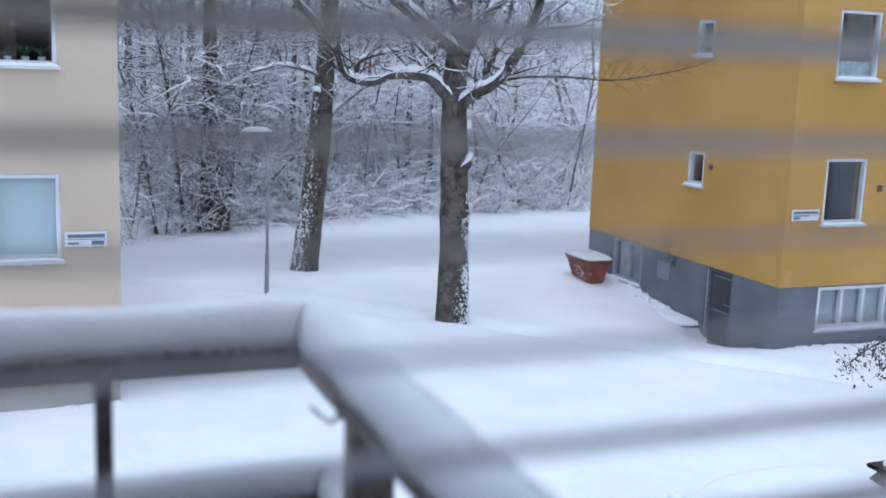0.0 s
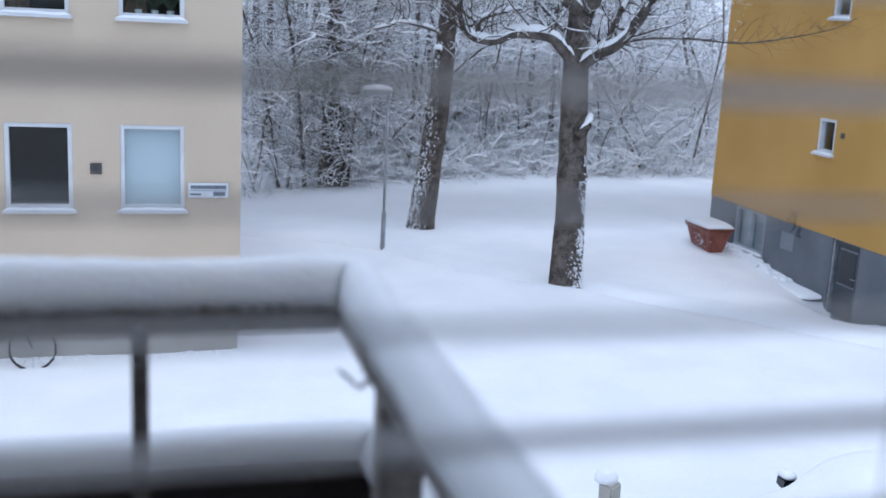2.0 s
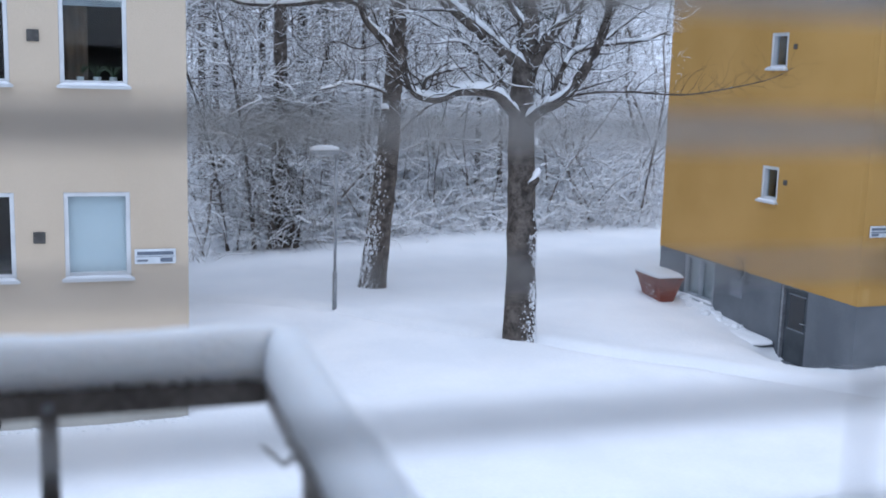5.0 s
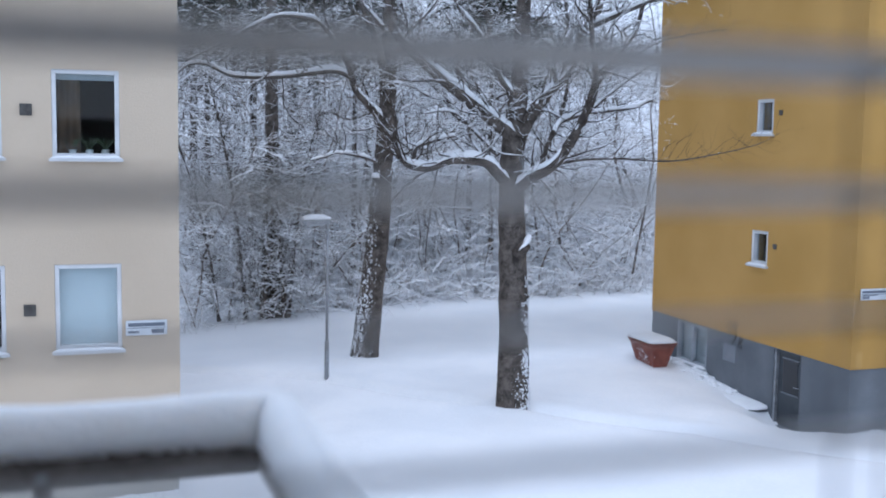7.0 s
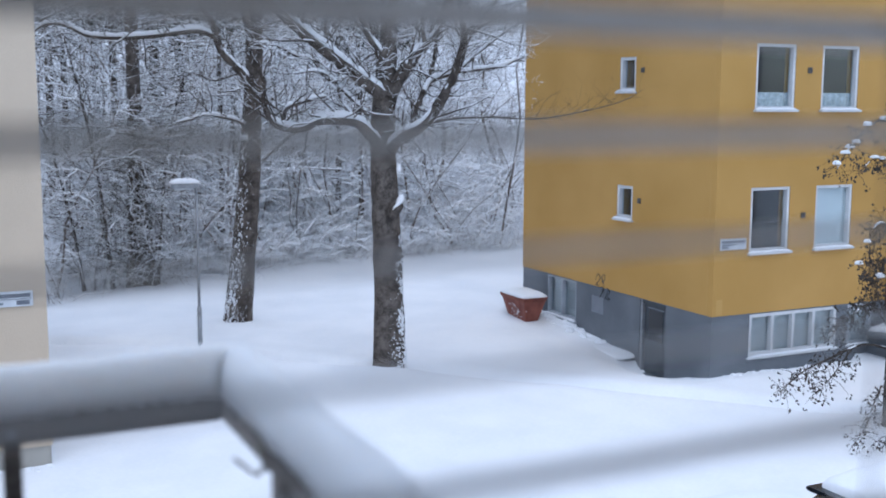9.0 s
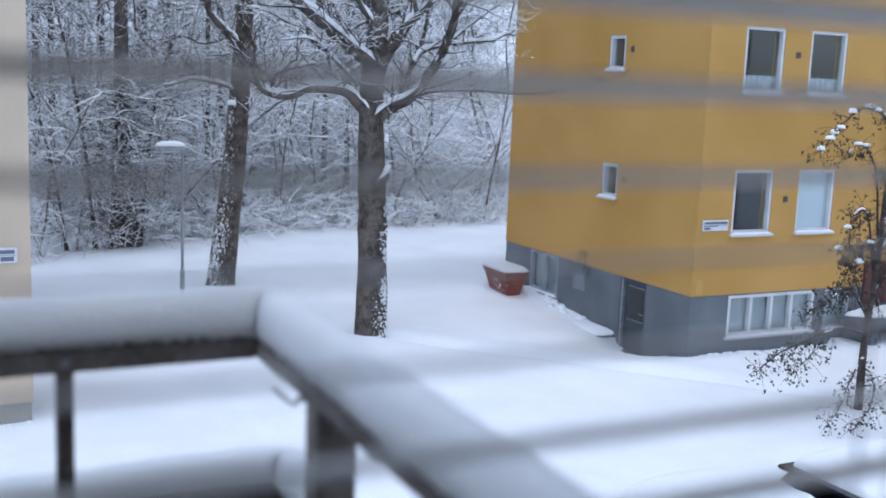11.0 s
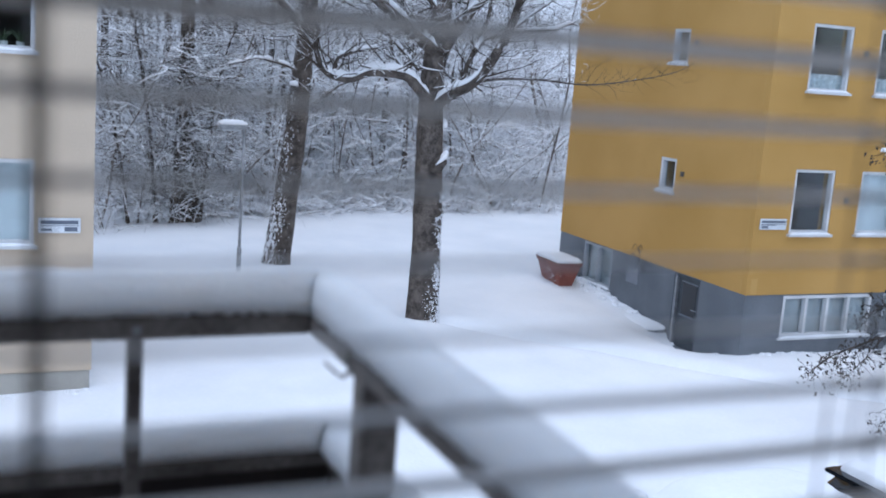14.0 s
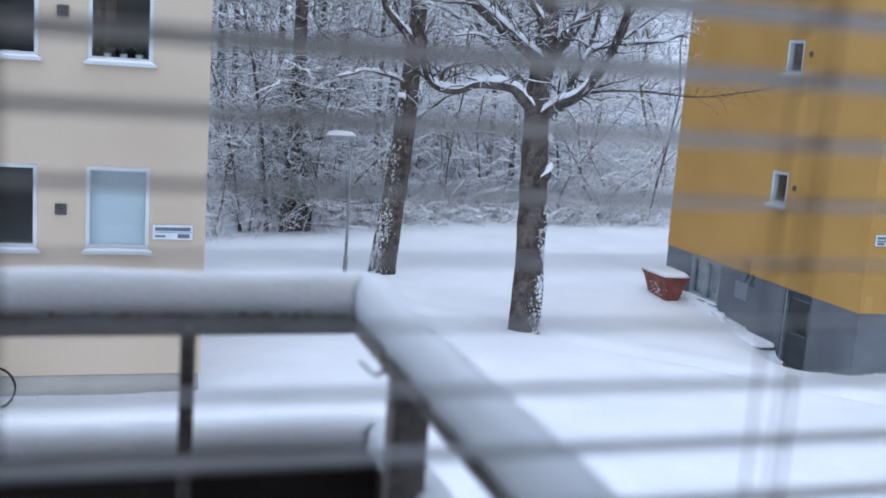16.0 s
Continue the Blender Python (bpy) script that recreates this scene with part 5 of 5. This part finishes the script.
# ---- balcony rail outside the window ----
def balcony():
    RX, RY = 0.225, 1.2
    zb, zt = 5.229, 5.258
    turn = pose(RX, RY, 0, 0, 0, -0.4)
    t = thing("balcony_railing", "weathered steel balcony railing carrying snow", "railing", (-1.4, 1.2, 4.2))
    part("handrail", Build().box(-3.2, RX, RY, RY + 0.045, zb, zt, 0.002), WET_STEEL, t, "dark weathered flat handrail")
    part("handrail", Build().box(0, 0.045, 0.33 - RY, 0.045, zb, zt, 0.002, turn), WET_STEEL, t, "dark weathered flat handrail")
    for k in range(7):
        x = 0.0 - k * 0.46
        p = part("post", Build().box(x - 0.0095, x + 0.0095, RY + 0.004, RY + 0.024, 4.22, zb, 0.0015), WET_STEEL, t)
        part("bolt", Build().tube([(x, RY - 0.004, zb + 0.012), (x, RY + 0.002, zb + 0.012)], 0.0055, 8), ZINC, p)
    part("corner_post", Build().box(RX + 0.010, RX + 0.056, 1.0, 1.042, 4.22, zb, 0.002), WET_STEEL, t, "wide square steel post")
    # parapet board outside the posts
    part("parapet_board", Build().box(-3.2, 0.305, 1.272, 1.292, 4.25, 5.018, 0.002), PANEL, t, "dark brown parapet board")
    part("parapet_board", Build().box(0.285, 0.305, 0.56, 1.272, 4.25, 5.018, 0.002), PANEL, t, "dark brown parapet board")
    part("parapet_cap", Build().box(-3.2, 0.315, 1.255, 1.318, 5.018, 5.040, 0.002), WET_STEEL, t)
    part("parapet_cap", Build().box(0.275, 0.315, 0.56, 1.255, 5.018, 5.040, 0.002), WET_STEEL, t)
    rr = random.Random(6)

    def ridge(line, half, height, label, n=110, sides=15):
        """A rounded bolster of snow on a bar, sagging a little over its edges."""
        b = Build()
        pts = []
        for (ax, ay, az), (bx, by, bz) in zip(line, line[1:]):
            for k in range(n):
                s = k / n
                pts.append(Vector((ax + (bx - ax) * s, ay + (by - ay) * s, az + (bz - az) * s)))
        pts.append(Vector(line[-1]))
        soft = []
        for i, p in enumerate(pts):
            lo, hi = max(0, i - 3), min(len(pts) - 1, i + 3)
            soft.append(sum((pts[j] for j in range(lo, hi + 1)), Vector()) / (hi - lo + 1))
        o = 0
        for i, p in enumerate(soft):
            d = soft[min(i + 1, len(soft) - 1)] - soft[max(i - 1, 0)]
            a = Vector((d.y, -d.x, 0)).normalized()
            f = 1 + 0.10 * noise.noise(p * 7) + 0.05 * noise.noise(p * 23)
            g = 1 + 0.09 * noise.noise(p * 5 + Vector((4, 0, 0))) + 0.03 * noise.noise(p * 31)
            for k in range(sides):
                w = math.pi * (k / (sides - 1))
                c, s = math.cos(w), math.sin(w)
                fine = 0.0012 * noise.noise(p * 160 + Vector((c * 9, s * 9, 0)))
                hang = -0.004 * max(0.0, noise.noise(p * 60 + Vector((0, 0, k and 5)))) if k in (0, sides - 1) else 0
                b.v.append(tuple(p + a * (half * f * math.copysign(abs(c) ** 0.68, c) + fine) + Vector((0, 0, height * g * s ** 0.78 + fine + hang))))
        for i in range(len(soft) - 1):
            for k in range(sides):
                q = (k + 1) % sides
                b.f.append((i * sides + k, (i + 1) * sides + k, (i + 1) * sides + q, i * sides + q))
        b.f.append(tuple(range(sides)))
        b.f.append(tuple(range((len(soft) - 1) * sides, len(soft) * sides))[::-1])
        solo("rail_snow", b, SNOW_NEAR, label, "snow", "snow on the railing", smooth=True)

    ridge([(-3.2, RY + 0.024, zt), (RX + 0.022, RY + 0.024, zt), (RX + 0.009, 0.34, zt)], 0.0235, 0.056, "rounded bolster of snow on a handrail", 150)
    ridge([(-3.2, 1.288, 5.040), (0.295, 1.288, 5.040), (0.295, 0.57, 5.040)], 0.030, 0.040, "rounded bolster of snow on a parapet", 110)
    # frosted grit along the lower edge of the snow
    b = Build()
    for _ in range(900):
        s = rr.random()
        if s < 0.72:
            p = (rr.uniform(-1.2, RX), RY - 0.001 + rr.gauss(0, 0.001), zt + rr.gauss(0, 0.0018))
        else:
            p = (lambda v: (RX - 0.001 - 0.006 * (RY - v), v, zt + rr.gauss(0, 0.0018)))(rr.uniform(0.6, RY))
        q = rr.uniform(0.0008, 0.0026)
        b.mound(p[0], p[1], p[2] - q, q, q, q * 1.6, 5, 2, s * 50, 2)
    tagged(new("dark_grit", b.mesh("dark_grit", BARK)), "dark grit and frost along a handrail", "grit", kind="stuff")
    # twine tied round the side rail
    RX = RX + 0.004
    tw = thing("twine", "pale hemp twine knotted round a handrail", "twine", (RX, 1.03, zb))
    y = 1.03
    loop = [(RX - 0.003, y, zb - 0.003), (RX - 0.004, y + 0.004, zt + 0.004), (RX + 0.02, y + 0.008, zt + 0.008), (RX + 0.05, y + 0.004, zt), (RX + 0.05, y, zb - 0.004), (RX - 0.003, y - 0.003, zb - 0.004)]
    part("loop", Build().tube(smooth_line(loop, 6), 0.0021, 6), TWINE, tw, smooth=True)
    for k, (dx, dy, dz) in enumerate(((-0.028, 0.012, 0.004), (-0.034, 0.006, 0.010))):
        end = [(RX - 0.003, y - 0.002, zb + 0.003), (RX - 0.012, y - 0.004 + 0.004 * k, zb - 0.007), (RX - 0.02, y + dy * 0.4, zb - 0.003), (RX + dx, y + dy, zb + dz)]
        part("loose_end", Build().tube(smooth_line(end, 6), 0.0018, 6), TWINE, tw, smooth=True)
    part("bow", Build().tube(smooth_line([(RX - 0.004, y, zb + 0.004), (RX - 0.012, y - 0.004, zb + 0.016), (RX - 0.008, y - 0.006, zb + 0.03), (RX - 0.003, y - 0.002, zb + 0.02), (RX - 0.004, y, zb + 0.006)], 6), 0.0018, 6), TWINE, tw, smooth=True)
    tagged(new("balcony_slab", Build().box(-3.3, 0.28, 0.56, 1.268, 4.0, 4.2, 0.01).mesh("balcony_slab", PLINTH)), "concrete balcony slab", "slab", kind="structure")
    solo("balcony_snow", Build().box(-3.2, 0.27, 0.565, 1.25, 4.2, 4.34, 0.03), SNOW, "snow lying on a balcony floor", "snow", smooth=True)


balcony()


# ---- the room behind the window ----
def room():
    hole = [(-0.80, 1.20, 4.80, 6.15)]
    st = lambda name, b, m, label: tagged(new(name, b.mesh(name, m)), label, name.split("_")[0], kind="structure")
    # Outer face stays out of view; its width and height shade the near snow.
    st("wall_north", wall_with_holes(Build(), -24.0, 30.0, -0.5, 8.6, 0.30, 0.55, hole, front_of(0)), OWN_WALL, "unseen rendered outer wall with a window opening")
    st("wall_south", Build().box(-3.0, 3.0, -4.2, -4.0, 4.2, 6.8), INSIDE, "plain plastered room wall")
    st("wall_west", Build().box(-3.2, -3.0, -4.2, 0.298, 4.2, 6.8), INSIDE, "plain plastered room wall")
    st("wall_east", Build().box(3.0, 3.2, -4.2, 0.298, 4.2, 6.8), INSIDE, "plain plastered room wall")
    st("floor", Build().box(-3.2, 3.2, -4.2, 0.298, 4.0, 4.198), INSIDE, "plain room floor")
    st("ceiling", Build().box(-3.2, 3.2, -4.2, 0.298, 6.802, 7.0), INSIDE, "plain plastered ceiling")
    f = thing("window_frame", "white painted window frame round the opening", "window", (0.2, 0.42, 4.8), kind="structure")
    for a, b, c, d in ((-0.80, -0.74, 4.80, 6.15), (1.14, 1.20, 4.80, 6.15), (-0.74, 1.14, 6.09, 6.15), (-0.74, 1.14, 4.80, 4.86)):
        part("frame", Build().box(a, b, 0.38, 0.46, c, d, 0.004), WHITE, f)


room()


def blind():
    Y, PITCH, CHORD, TILT = 0.281, 0.0345, 0.032, radians(13.0)
    x0, x1, top = -0.78, 1.18, 6.10
    t = thing("venetian_blind", "half-open venetian blind of pale enamelled slats", "blind", (0.2, Y, top))
    part("head_rail", Build().box(x0, x1, Y - 0.02, Y + 0.02, top, top + 0.045, 0.004), SLAT, t)
    n = int((top - 4.86) / PITCH)
    base = 5.547 + 15 * PITCH
    b = Build()
    m = 6
    for s in (x0, x1):
        for k in range(m + 1):
            u = (k / m - 0.5) * CHORD
            crown = 0.0022 * (1 - (2 * k / m - 1) ** 2)
            b.v.append((s, u * math.cos(TILT) + crown * math.sin(TILT), -u * math.sin(TILT) + crown * math.cos(TILT)))
        for k in range(m + 1):
            u = (k / m - 0.5) * CHORD
            crown = 0.0022 * (1 - (2 * k / m - 1) ** 2) - 0.0006
            b.v.append((s, u * math.cos(TILT) + crown * math.sin(TILT), -u * math.sin(TILT) + crown * math.cos(TILT)))
    w = 2 * (m + 1)
    for k in range(m):
        b.f.append((k, k + 1, w + k + 1, w + k))
        b.f.append((m + 1 + k + 1, m + 1 + k, w + m + 1 + k, w + m + 1 + k + 1))
    b.f += [(0, w, w + m + 1, m + 1), (m, 2 * m + 1, w + 2 * m + 1, w + m)]
    me = b.mesh("slat", SLAT, False)
    zs = [base - k * PITCH for k in range(n)]
    rr = random.Random(4)
    for z in zs:
        ob = new("slat", me)
        ob.parent = t
        ob.location = (-0.2, 0, z - top)
        ob.rotation_euler = (radians(rr.gauss(0, 0.7)), radians(rr.gauss(0, 0.06)), 0)
    part("bottom_rail", Build().box(x0, x1, Y - 0.014, Y + 0.014, zs[-1] - 0.05, zs[-1] - 0.032, 0.003), SLAT, t)
    for x, thick in ((-0.60, 1.0), (-0.166, 1.0), (0.256, 0.6), (0.66, 0.6), (1.06, 0.6)):
        for d, r in ((-CHORD / 2 - 0.001, 0.0012 * thick), (CHORD / 2 + 0.001, 0.0012 * thick), (0.0, 0.0010 * thick)):
            cord = part("ladder_cord", Build().tube([(x + (0.004 if d == 0 else 0), Y + d, top), (x + (0.004 if d == 0 else 0), Y + d, zs[-1] - 0.04)], r, 6), CORD, t, "dark ladder cord")
        knots = Build()
        for z in zs:
            for d in (-1, 1):
                c = Vector((x, Y + d * CHORD / 2 * math.cos(TILT), z - d * CHORD / 2 * math.sin(TILT)))
                knots.tube([c - Vector((0, 0, 0.003)), c, c + Vector((0, 0, 0.003))], [0.0007, 0.0022, 0.0007], 6)
            knots.tube([(x, Y - CHORD / 2, z + CHORD / 2 * math.sin(TILT) - 0.001), (x, Y + CHORD / 2, z - CHORD / 2 * math.sin(TILT) - 0.001)], 0.0006, 4)
        tagged(part("ladder_rung", knots, CORD, t), kind="stuff")


blind()
